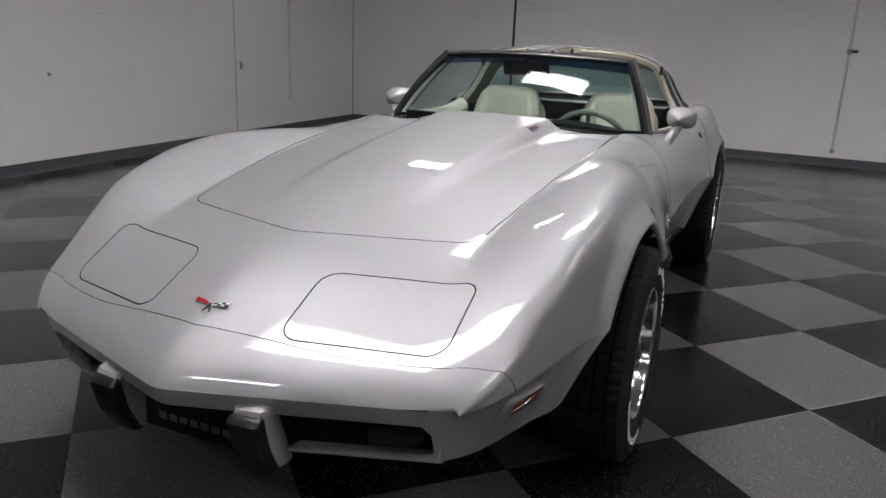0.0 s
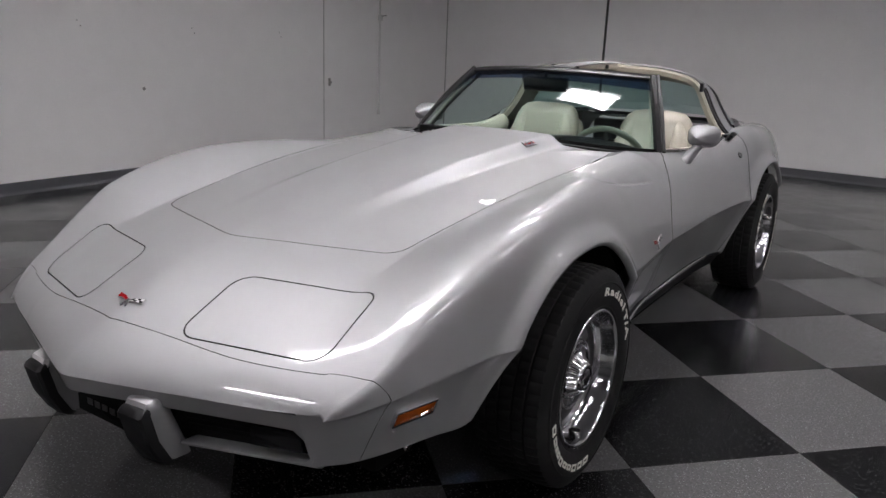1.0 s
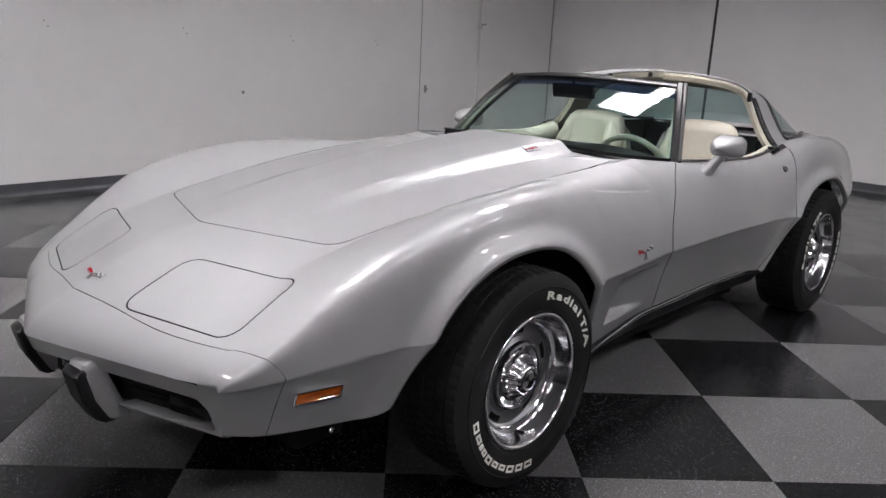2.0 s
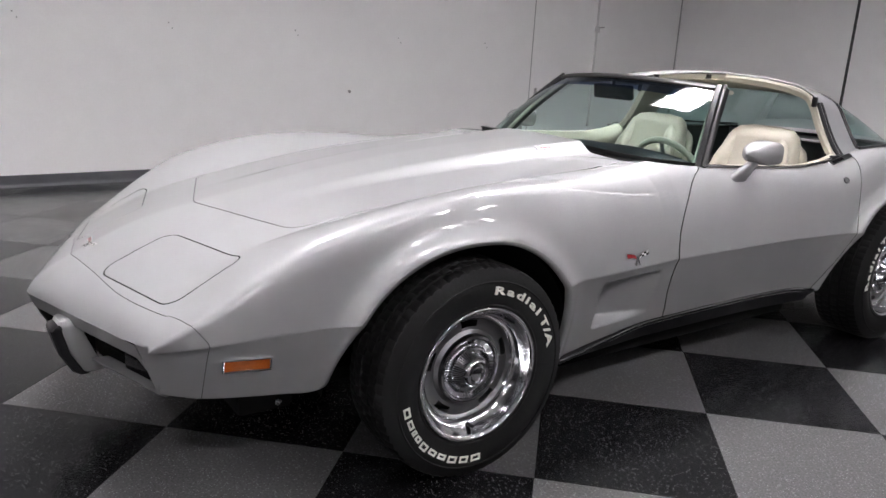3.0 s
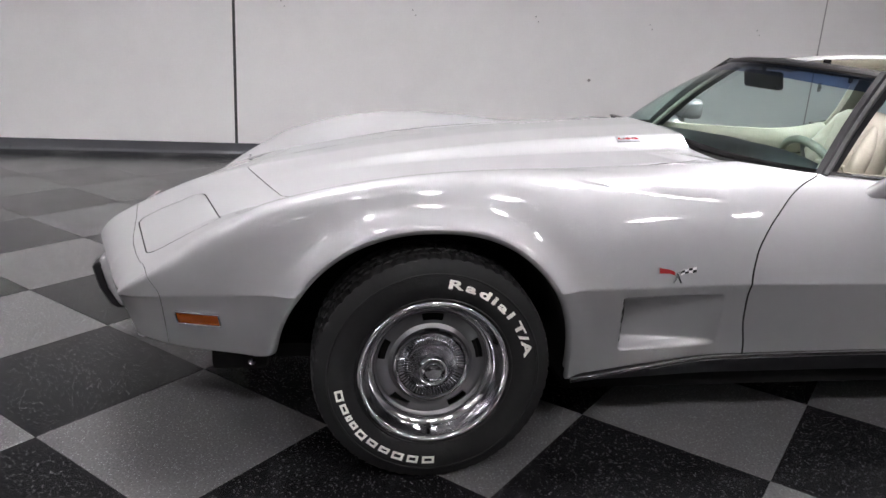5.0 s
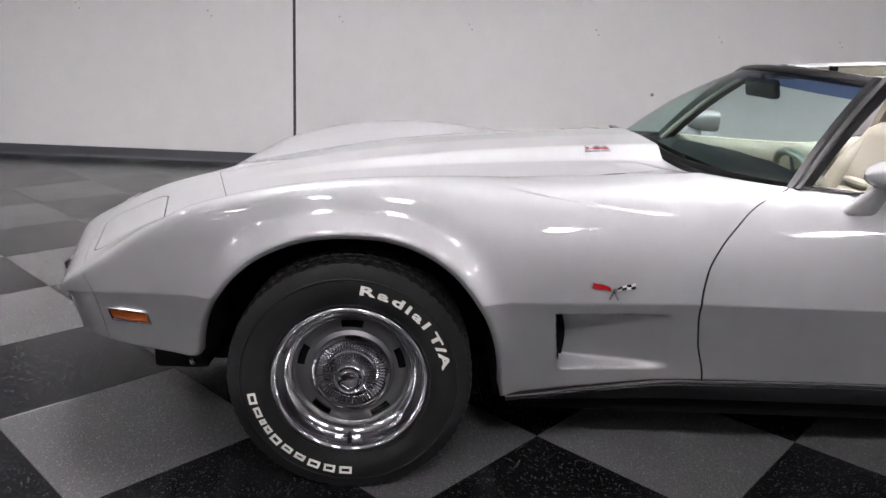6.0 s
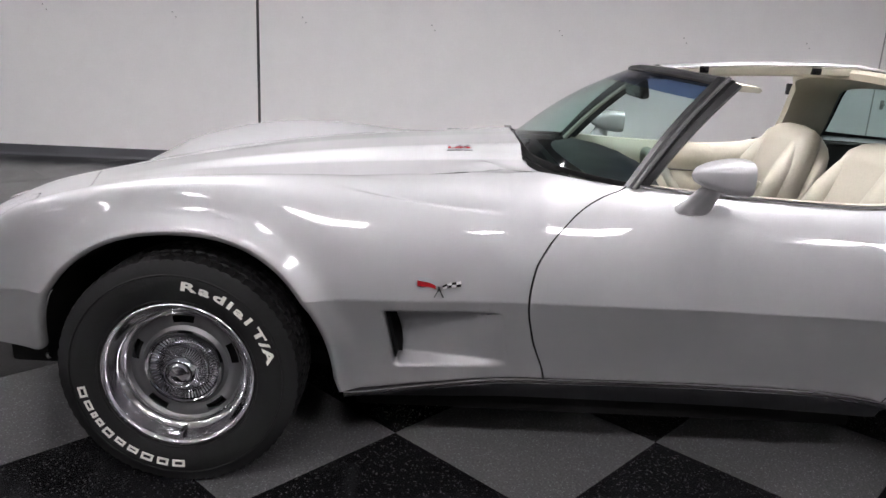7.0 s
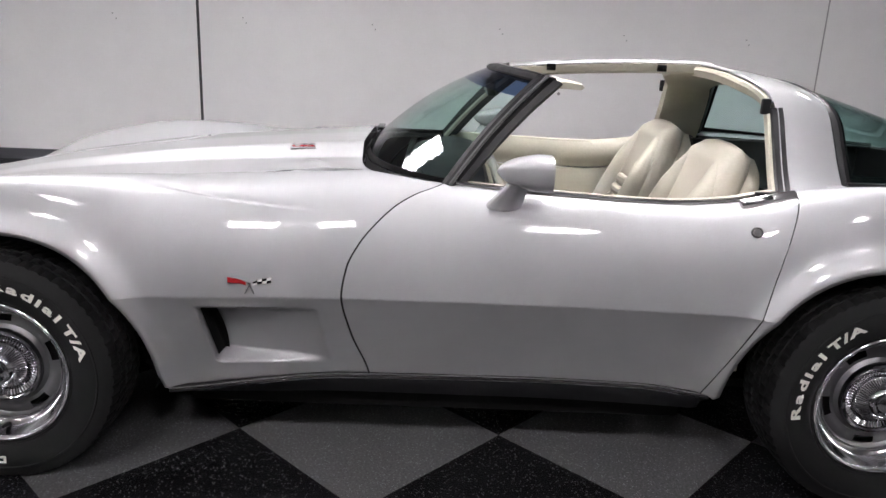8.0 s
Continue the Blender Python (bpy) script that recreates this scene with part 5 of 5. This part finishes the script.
# black trim inside the glass, along the roof hoop and above the deck
part("window_trim", grid_bm([[inboard(r[0].lerp(r[1], t), d) for t, d in ((0.0, 0.004), (0.08, 0.012), (0.42, 0.014), (0.50, 0.006))] for r in rows]), MATTE, rear, "black trim round the inside of the rear window")
for k0, step in ((0, 1), (len(rows) - 1, -1)):
    wide = [k for k in range(len(rows)) if abs(SS_REAR[k]) >= 8.3 and (SS_REAR[k] < 0) == (step > 0)][::step]
    part("window_trim", grid_bm([[inboard(p, 0.011) for p in rows[k]] for k in wide]), MATTE, rear, "black trim above the rear deck")
rows = []
for sgn in (1, -1):
    rr = []
    for y in np.linspace(2.36, 3.32, 14):
        x0, z0 = float(x_valley(y)), float(z_belt(y))
        t = (y - 2.36) / 0.96
        rr.append([(sgn * x0, y, z0 + 0.001), (sgn * (x0 - 0.03), y, z0 + 0.012), (sgn * (0.630 - 0.19 * t), y, 0.918 - 0.004 * t)])
    part("rear_deck", grid_bm(rr), PAINT, CAR, "silver deck beside the rear window", sharp=0)
part("rear_deck", grid_bm([[(x, y, z) for y, z in ((3.22, 0.914), (3.34, 0.893), (3.46, 0.870), (3.58, 0.846))] for x in np.linspace(-0.52, 0.52, 7)]), PAINT, CAR, "silver tail deck", sharp=0)
part("tail_panel", box(-0.61, 0.61, 3.56, 3.598, 0.36, 0.83, 0.03), PAINT, CAR, "silver tail panel")
# cabin tub
part("cabin_floor", box(-0.60, 0.60, 1.12, 2.36, 0.24, 0.27, 0.004), CARPET, CAR, "black cabin carpet")
part("cargo_floor", box(-0.62, 0.62, 2.36, 3.30, 0.66, 0.70, 0.01), CARPET, CAR, "black cargo carpet behind the seats")
part("bulkhead", box(-0.62, 0.62, 2.33, 2.36, 0.27, 0.80, 0.01), CARPET, CAR, "black carpeted bulkhead")
for sgn in (1, -1):
    part("cargo_side", box(sgn * 0.54, sgn * 0.575, 2.37, 3.12, 0.68, 0.912, 0.012), CARPET, CAR, "black carpeted side panel")
part("firewall", box(-0.60, 0.60, 1.10, 1.13, 0.27, 0.86, 0.004), MATTE, CAR, "black bulkhead under the dashboard")
part("tunnel", box(-0.12, 0.12, 1.30, 2.34, 0.26, 0.56, 0.035), CREAMPAD, CAR, "cream centre console", sharp=30)
for sgn, leaf in ((1, DOORS[0]), (-1, DOORS[1])):
    # inner door panel with padded top roll, trim line and arm rest
    rows, line1, line2 = [], [], []
    for y in np.linspace(1.285, 2.20, 41):
        x, z = float(x_valley(y)) - 0.004, float(z_belt(y))
        pad = 0.045 + 0.02 * float(step01((y - 1.85) / 0.3))
        prof = [(0.0, 0.002), (-0.012, 0.012), (-0.035, 0.010), (-pad, -0.012), (-pad - 0.012, -0.045), (-pad - 0.006, -0.085), (-0.040, -0.112), (-0.040, -0.118), (-0.044, -0.128), (-0.046, -0.20), (-0.05, -0.28), (-0.085, -0.30), (-0.09, -0.34), (-0.055, -0.37), (-0.05, -0.58)]
        rows.append([(sgn * (x + a), y, z + b) for a, b in prof])
        line1.append((sgn * (x - 0.043), y, z - 0.116))
        line2.append((sgn * (x - 0.045), y, z - 0.126))
    panel = part("door_panel", grid_bm(rows), CREAMPAD, leaf, "cream padded inner door panel", sharp=50)
    part("trim_line", tube(line1, 0.0035, 6), CHROME, leaf, "thin bright trim line")
    part("belt_strip", tube([(sgn * (float(x_valley(y)) - 0.001), y, float(z_belt(y)) + 0.006) for y in np.linspace(1.26, 2.21, 50)], 0.0045, 6), CHROME, leaf, "bright window sill strip")
    part("window_seal", tube([(sgn * (float(x_valley(y)) - 0.009), y, float(z_belt(y)) + 0.007) for y in np.linspace(1.26, 2.21, 50)], 0.004, 6), BLACK, leaf, "black window slot seal")
    # handle flap and key lock
    k = min((i for i in range(len(SKIN.V)) if Vector(SKIN.N[i]).length > 0.5), key=lambda i: (Vector(SKIN.V[i]) - Vector((sgn * 0.724, 2.178, 0.885))).length)
    m = stand(Vector(SKIN.V[k]) + Vector(SKIN.N[k]) * 0.003, Vector(SKIN.N[k]) + Vector((0.2 * sgn, 0, 0)), (0.05 * sgn, 1, 0.25))
    handle = part("door_handle", moved(box(-0.014, 0.014, -0.078, 0.078, -0.006, 0.006, 0.003), m), CHROME, leaf, "bright flush door handle flap")
    part("finger_slot", moved(box(-0.009, 0.009, -0.066, 0.012, 0.0045, 0.0070, 0.001), m), GLOSSBLACK, leaf, "dark finger slot")
    lp, ln = on_side(2.128, 0.808, sgn)
    bm = lathe([(-0.004, 0.0165), (0.004, 0.016), (0.006, 0.013), (0.004, 0.011), (0.004, 0.0005)], 24)
    part("door_lock", moved(bm, stand(lp, ln) @ Matrix.Rotation(radians(-90), 4, "Y")), EMBOSS, leaf, "round bright door lock")
    # bullet mirror on a raked foot
    mp, mn = Vector((sgn * 0.700, 1.415, 0.838)), None
    rows = []
    for k in range(15):
        t = k / 14
        y = 1.392 + 0.152 * t
        r = 0.059 * math.sqrt(max(0.0, 1 - (1 - min(1, t / 0.9)) ** 1.55)) * (1 - 0.05 * max(0, t - 0.8) / 0.2)
        if k == 0:
            r = 0.003
        rows.append([(sgn * (0.756 + 1.20 * r * math.copysign(abs(math.cos(a)) ** 0.62, math.cos(a))), y, 0.945 + 0.86 * r * math.copysign(abs(math.sin(a)) ** 0.66, math.sin(a))) for a in (2 * math.pi * q / 28 for q in range(28))])
    rows.append([(sgn * (0.756 + 1.15 * 0.05 * math.cos(a)), 1.5425, 0.945 + 0.84 * 0.05 * math.sin(a)) for a in (2 * math.pi * q / 28 for q in range(28))])
    bm = grid_bm(rows, closed_v=True)
    shell_m = part("door_mirror", bm, PAINT, leaf, "silver bullet-shaped door mirror", sharp=50)
    face = bmesh.new()
    face.faces.new([face.verts.new((sgn * (0.756 + 1.15 * 0.049 * math.cos(a)), 1.541, 0.945 + 0.84 * 0.049 * math.sin(a))) for a in (2 * math.pi * q / 28 for q in range(28))])
    part("mirror_glass", face, MIRROR, leaf, "mirror glass", smooth=False)
    rows = []
    for k in range(9):
        t = k / 8
        cx, cy, cz = 0.704 + 0.052 * t, 1.415 + 0.040 * t, 0.828 + 0.085 * t
        a, b = 0.034 - 0.012 * t ** 0.7, 0.062 - 0.030 * t ** 0.7
        rows.append([(sgn * (cx + a * math.cos(q)), cy + b * math.sin(q), cz) for q in (2 * math.pi * j / 20 for j in range(20))])
    part("mirror_foot", grid_bm(rows, closed_v=True), PAINT, leaf, "raked silver mirror foot")


def dash():
    rows = []
    for k in range(25):
        x = -0.60 + 1.2 * k / 24
        hood_up = 0.030 * math.exp(-(((x - 0.32) / 0.20) ** 4)) + 0.012 * math.exp(-((x / 0.13) ** 4))
        y0 = 1.13 + 0.10 * (x / 0.6) ** 2
        dip = 0.03 * (x / 0.6) ** 2
        rows.append([(x, y0, 0.890 - dip), (x, y0 + 0.06, 0.902 - dip), (x, 1.32, 0.898 - dip + hood_up * 0.6), (x, 1.375, 0.888 - dip + hood_up * 0.6), (x, 1.392, 0.862 - dip + hood_up * 0.6), (x, 1.372, 0.80), (x, 1.37, 0.68), (x, 1.33, 0.56), (x, 1.25, 0.50)])
    board = part("dashboard", grid_bm(rows), BLACK, CAR, "black padded dashboard", sharp=40)
    for x, r in ((0.25, 0.058), (0.40, 0.058), (-0.06, 0.032), (0.02, 0.032), (0.10, 0.032)):
        part("gauge", moved(lathe([(0.0, r), (0.008, r), (0.008, r * 0.88), (0.003, r * 0.86), (0.003, 0.0005)], 28), Matrix.Translation((x, 1.368, 0.76)) @ Matrix.Rotation(radians(90), 4, "Z")), GLOSSBLACK, board, "round black gauge")


dash()
# steering wheel and column
centre, tilt = Vector((0.335, 1.47, 0.785)), Matrix.Rotation(radians(-62), 4, "X")
ring = [(0.186 * math.cos(a), 0.186 * math.sin(a)) for a in (2 * math.pi * k / 56 for k in range(56))]
rows = []
for k in range(56):
    a = 2 * math.pi * k / 56
    rows.append([Matrix.Translation(centre) @ tilt @ Vector(((0.186 + 0.0145 * math.cos(b)) * math.cos(a), (0.186 + 0.0145 * math.cos(b)) * math.sin(a), 0.0145 * math.sin(b))) for b in (2 * math.pi * q / 12 for q in range(12))])
steer = part("steering_wheel", grid_bm(rows, closed_u=True, closed_v=True), CREAM, CAR, "cream leather-rimmed steering wheel")
for a in (0, 180, 270):
    v = Vector((math.cos(radians(a)), math.sin(radians(a)), 0))
    part("spoke", moved(tube([v * 0.03 + Vector((0, 0, -0.025)), v * 0.11 + Vector((0, 0, -0.012)), v * 0.18], [0.016, 0.012, 0.010], 8, flat=0.4), Matrix.Translation(centre) @ tilt), STEEL, steer)
part("hub", moved(moved(lathe([(-0.04, 0.05), (-0.01, 0.05), (0.0, 0.042), (0.003, 0.001)], 28), Matrix.Rotation(radians(-90), 4, "Y")), Matrix.Translation(centre) @ tilt), CREAM, steer)
part("column", tube([centre + Vector((0, -0.02, -0.01)), centre + Vector((0, -0.14, -0.07))], 0.035, 14), CREAMPAD, steer, "cream steering column shroud")


def seat(x0):
    """Bucket seat: moulded back with bolsters, ribbed insert, cushion."""
    base = Vector((x0, 0, 0))
    n_u, n_v = 28, 22
    rows = []
    for i in range(n_v + 1):
        v = i / n_v
        half = 0.225 - 0.012 * (1 - v) - 0.055 * v ** 5
        up = 0.43 + 0.565 * v
        if v > 0.86:
            half *= math.sqrt(max(0.0, 1 - ((v - 0.86) / 0.155) ** 2)) * 0.25 + 0.75
        back = 1.985 + 0.19 * v
        thick = 0.225 - 0.105 * v
        if i == n_v:
            thick *= 0.35
        row = []
        for j in range(n_u):
            a = 2 * math.pi * j / n_u
            ca, sa = math.cos(a), math.sin(a)
            px = half * math.copysign(abs(ca) ** 0.55, ca)
            py = thick / 2 * math.copysign(abs(sa) ** 0.7, sa)
            dish = 0.035 * (1 - (px / half) ** 2) * (1 if sa < 0 else 0) * (1 - v ** 3)
            row.append(base + Vector((px, back + py + dish, up)))
        rows.append(row)
    cap = [[base + Vector(((p - base).x * 0.5, 2.175 + ((p - base).y - 2.175) * 0.5, 1.006)) for p in rows[-1]]]
    cap.append([base + Vector((0, 2.115, 1.023))] * n_u)
    bm = grid_bm(rows + cap[:1], closed_v=True)
    bm.verts.ensure_lookup_table()
    bm.faces.new(bm.verts[-n_u:])
    chair = part("seat", bm, CREAM, CAR, "cream leather bucket seat with ribbed insert", sharp=0)
    for k in range(5):
        v = 0.25 + 0.078 * k
        up, back, thick = 0.43 + 0.565 * v, 1.985 + 0.19 * v, 0.225 - 0.105 * v
        y = back - thick / 2 + 0.017
        pts = [base + Vector((dx, y + 0.012 * (abs(dx) / 0.10) ** 2, up)) for dx in np.linspace(-0.122, 0.122, 9)]
        part("rib", tube(pts, [0.008, 0.016, 0.020, 0.022, 0.0225, 0.022, 0.020, 0.016, 0.008], 10, flat=1.0), CREAM, chair)
    for side in (1, -1):
        # padded bolster along each edge of the back
        pts, rad = [], []
        for n in range(13):
            v = 0.04 + 0.88 * n / 12
            half = 0.225 - 0.012 * (1 - v) - 0.055 * v ** 5
            pts.append(base + Vector((side * (half - 0.052 - 0.02 * v ** 4), 1.985 + 0.19 * v - (0.225 - 0.105 * v) / 2 + 0.020 + 0.042 * v ** 4, 0.43 + 0.565 * v)))
            rad.append(0.046 * (0.6 + 0.4 * min(1, n / 3)) * (1 - 0.3 * max(0, n - 9) / 3))
        part("bolster", tube(pts, rad, 14), CREAM, chair)
    # moulded shell behind the cushion
    rows = []
    for i in range(19):
        v = i / 18
        half = (0.236 - 0.05 * v ** 5) * (math.sqrt(max(0.0, 1 - ((v - 0.84) / 0.175) ** 2)) if v > 0.84 else 1.0)
        y0 = 2.055 + 0.175 * v
        rows.append([base + Vector((half * math.copysign(abs(math.cos(a)) ** 0.5, math.cos(a)), y0 + 0.055 * (1 - 0.3 * v) * math.copysign(abs(math.sin(a)) ** 0.7, math.sin(a)), 0.42 + 0.535 * v)) for a in (2 * math.pi * q / 26 for q in range(26))])
    bm = grid_bm(rows, closed_v=True)
    bm.verts.ensure_lookup_table()
    bm.faces.new(bm.verts[-26:])
    part("back_shell", bm, CREAMPAD, chair, "cream moulded seat shell", sharp=0)
    rows = []
    for i in range(13):
        t = i / 12
        y = 1.48 + 0.47 * t
        row = []
        for j in range(24):
            a = 2 * math.pi * j / 24
            ca, sa = math.cos(a), math.sin(a)
            row.append(base + Vector((0.235 * math.copysign(abs(ca) ** 0.5, ca), y, 0.40 + 0.075 * math.copysign(abs(sa) ** 0.6, sa) - 0.02 * t + 0.03 * (abs(ca) ** 3) * (sa > 0))))
        rows.append(row)
    bm = grid_bm(rows, closed_v=True)
    bm.verts.ensure_lookup_table()
    bm.faces.new(bm.verts[:24])
    bm.faces.new(bm.verts[-24:])
    part("cushion", bm, CREAM, chair, "cream leather cushion")


seat(0.335)
seat(-0.335)
# inside mirror
m = Matrix.Translation((0.0, 1.405, 1.137)) @ Matrix.Rotation(radians(12), 4, "X")
inner = part("rear_view_mirror", moved(box(-0.118, 0.118, -0.016, 0.016, -0.034, 0.034, 0.014, segs=3), m), GLOSSBLACK, CAR, "black inside rear-view mirror")
part("stalk", tube([(0, 1.405, 1.16), (0, 1.40, 1.195)], 0.008, 8), BLACK, inner)


# ---- wall details ----
LP, (L_ALONG, L_OUT) = D, wall_left
BP, (B_ALONG, B_OUT) = A, wall_back
joint_line(LP, L_ALONG, L_OUT, left_at(-1.34), 0.103, HIGH - 0.01, 0.026)
joint_line(BP, B_ALONG, B_OUT, back_at(-2.66), 0.103, HIGH - 0.01, 0.035)
PALE = mat("filled_joint", (0.40, 0.395, 0.39), 0.6, vary=0.06)
for s in (left_at(4.70), ):
    joint_line(LP, L_ALONG, L_OUT, s, 0.103, HIGH - 0.01, 0.014, material=PALE)
for s in (back_at(3.6),):
    joint_line(BP, B_ALONG, B_OUT, s, 0.103, HIGH - 0.01, 0.008, material=PALE)
joint_line(LP, L_ALONG, L_OUT, left_at(7.53), 0.103, HIGH - 0.01, 0.03, material=PALE)


def conduit(name, p, along, out, s, z0, z1, box_z, label):
    """A painted conduit clipped to the wall, with a small box or clamp."""
    pipe = thing(name, label, "conduit", "wall conduits", on_wall(p, along, out, s, 0, 0.0))
    turn = Matrix.Rotation(math.atan2(along.y, along.x), 4, "Z")
    part("pipe", moved(tube([(0, -0.018, z0), (0, -0.018, z1)], 0.014, 12), turn), PIPE, pipe)
    part("end_fitting", moved(tube([(0, -0.018, z0 - 0.02), (0, -0.018, z0 + 0.02)], 0.022, 12), turn), STEEL if name == "conduit" else PIPE, pipe)
    for z in box_z:
        part("clamp", moved(box(-0.03, 0.03, -0.04, 0.0, z - 0.03, z + 0.03, 0.004), turn), STEEL, pipe, "dull steel clamp box")
    return pipe


conduit("wall_pipe", LP, L_ALONG, L_OUT, left_at(5.80), 0.45, HIGH - 0.02, (), "white painted pipe fixed upright to the wall")
pb = conduit("conduit", BP, B_ALONG, B_OUT, back_at(1.43), 0.18, HIGH - 0.02, (1.32,), "white painted conduit with a dark clamp box on the wall")
turn = Matrix.Rotation(math.atan2(B_ALONG.y, B_ALONG.x), 4, "Z")
part("lever", moved(box(0.02, 0.085, -0.06, -0.03, 1.305, 1.335, 0.004), turn), BLACK, pb, "dark lever")


def stud(p, along, out, s, z, r, label, material):
    ob = thing("wall_stud", label, "wall stud", "studs on the wall", on_wall(p, along, out, s, z, 0.0))
    turn = Matrix.Rotation(math.atan2(along.y, along.x) - math.pi / 2, 4, "Z")
    part("head", moved(lathe([(-0.002, r), (0.006, r), (0.012, r * 0.7), (0.012, 0.0005)], 14), turn), material, ob)
    return ob


stud(LP, L_ALONG, L_OUT, left_at(2.14), 0.835, 0.016, "small dull steel stud set in the wall", STEEL)
latch = thing("wall_latch", "small dark latch on the wall panel joint", "latch", "", on_wall(LP, L_ALONG, L_OUT, left_at(4.80), 0.87, 0.0))
lt = Matrix.Rotation(math.atan2(L_ALONG.y, L_ALONG.x), 4, "Z")
part("plate", moved(box(-0.018, 0.018, -0.010, 0.0, -0.045, 0.045, 0.003), lt), STEEL, latch)
part("knob", moved(tube([(0, -0.008, 0.0), (0, -0.035, 0.0)], 0.012, 12), lt), STEEL, latch)
latch2 = thing("pipe_valve", "small dull steel valve on the wall pipe", "valve", "", on_wall(LP, L_ALONG, L_OUT, left_at(5.80), 1.69, 0.0))
part("valve_body", moved(box(-0.028, 0.028, -0.05, -0.004, -0.04, 0.04, 0.008), lt), PIPE, latch2)
part("lever", moved(tube([(0.0, -0.045, 0.02), (0.10, -0.05, 0.035)], 0.007, 8), lt), STEEL, latch2)
for k, y in enumerate((-3.32, -2.13, -0.92, 0.30, 1.52, 2.73, 3.94)):
    ob = thing("wall_fixing", "pair of small filled screw holes in the wall", "wall fixing", "screw holes along the wall", on_wall(LP, L_ALONG, L_OUT, left_at(y), 1.42 - 0.01 * (k % 2), 0.0))
    for dx, dz in ((0.0, 0.0), (0.03, -0.045)):
        part("plug", moved(lathe([(-0.002, 0.007), (0.0025, 0.006), (0.003, 0.0005)], 10), Matrix.Translation((L_ALONG.x * dx, L_ALONG.y * dx, dz)) @ Matrix.Rotation(math.atan2(L_ALONG.y, L_ALONG.x) - math.pi / 2, 4, "Z")), PALE, ob)

# ---- the floor: vinyl tiles laid at 45 degrees to the walls ----
TILE, TILE_TURN, TILE_AT = 0.621, radians(48.8), Vector((0.9211, 1.0517))
bm = bmesh.new()
bm.faces.new([bm.verts.new((v.x, v.y, -0.0035)) for v in CORNERS])
for p, q in zip(CORNERS, CORNERS[1:] + CORNERS[:1]):
    bm.faces.new([bm.verts.new(v) for v in ((p.x, p.y, -0.0035), (q.x, q.y, -0.0035), (q.x, q.y, -0.03), (p.x, p.y, -0.03))])
floor = tagged(part("floor", bm, GROUT, smooth=False), "polished chequered floor of black and grey speckled vinyl tiles", "floor", kind="structure")


def tile_mesh(name, material):
    h, b = TILE / 2 - 0.0006, 0.0012
    verts = [(sx * h, sy * h, -0.004) for sx, sy in ((-1, -1), (1, -1), (1, 1), (-1, 1))]
    verts += [(sx * h, sy * h, -b * 0.5) for sx, sy in ((-1, -1), (1, -1), (1, 1), (-1, 1))]
    verts += [(sx * (h - b), sy * (h - b), 0.0) for sx, sy in ((-1, -1), (1, -1), (1, 1), (-1, 1))]
    faces = [(8, 9, 10, 11)]
    for k in range(4):
        n = (k + 1) % 4
        faces += [(k, n, 4 + n, 4 + k), (4 + k, 4 + n, 8 + n, 8 + k)]
    return mesh_of(name, verts, faces, material, smooth=False)


dark_mesh, grey_mesh = tile_mesh("tile", TILE_DARK), tile_mesh("tile", TILE_GREY)
e1 = Vector((math.cos(TILE_TURN), math.sin(TILE_TURN))) * TILE
e2 = Vector((math.sin(TILE_TURN), -math.cos(TILE_TURN))) * TILE


def within_room(c, margin):
    for p, q in zip(CORNERS, CORNERS[1:] + CORNERS[:1]):
        d = (q - p).normalized()
        if d.x * (c.y - p.y) - d.y * (c.x - p.x) > margin:
            return False
    return True


spare = {0: ([], []), 1: ([], [])}
count = 0
for i in range(-32, 32):
    for j in range(-32, 32):
        c = TILE_AT + e1 * (i + 0.5) + e2 * (j + 0.5)
        if not within_room(c, 0.40):
            continue
        dark = (i + j) % 2 != 0
        if -5.6 < c.x < 2.6 and -3.6 < c.y < 8.2 and count < 300:
            ob = new("tile", dark_mesh if dark else grey_mesh)
            ob.matrix_basis = Matrix.Translation((c.x, c.y, 0)) @ Matrix.Rotation(TILE_TURN, 4, "Z")
            ob.parent = floor
            count += 1
        else:
            verts, faces = spare[int(dark)]
            src = dark_mesh if dark else grey_mesh
            m = Matrix.Translation((c.x, c.y, 0)) @ Matrix.Rotation(TILE_TURN, 4, "Z")
            base = len(verts)
            verts += [m @ v.co for v in src.vertices]
            faces += [[base + k for k in f.vertices] for f in src.polygons]
for dark, material in ((0, TILE_GREY), (1, TILE_DARK)):
    verts, faces = spare[dark]
    ob = new("tile_field", mesh_of("tile_field", verts, faces, material, smooth=False))
    ob.parent = floor
    tagged(ob, kind="stuff")
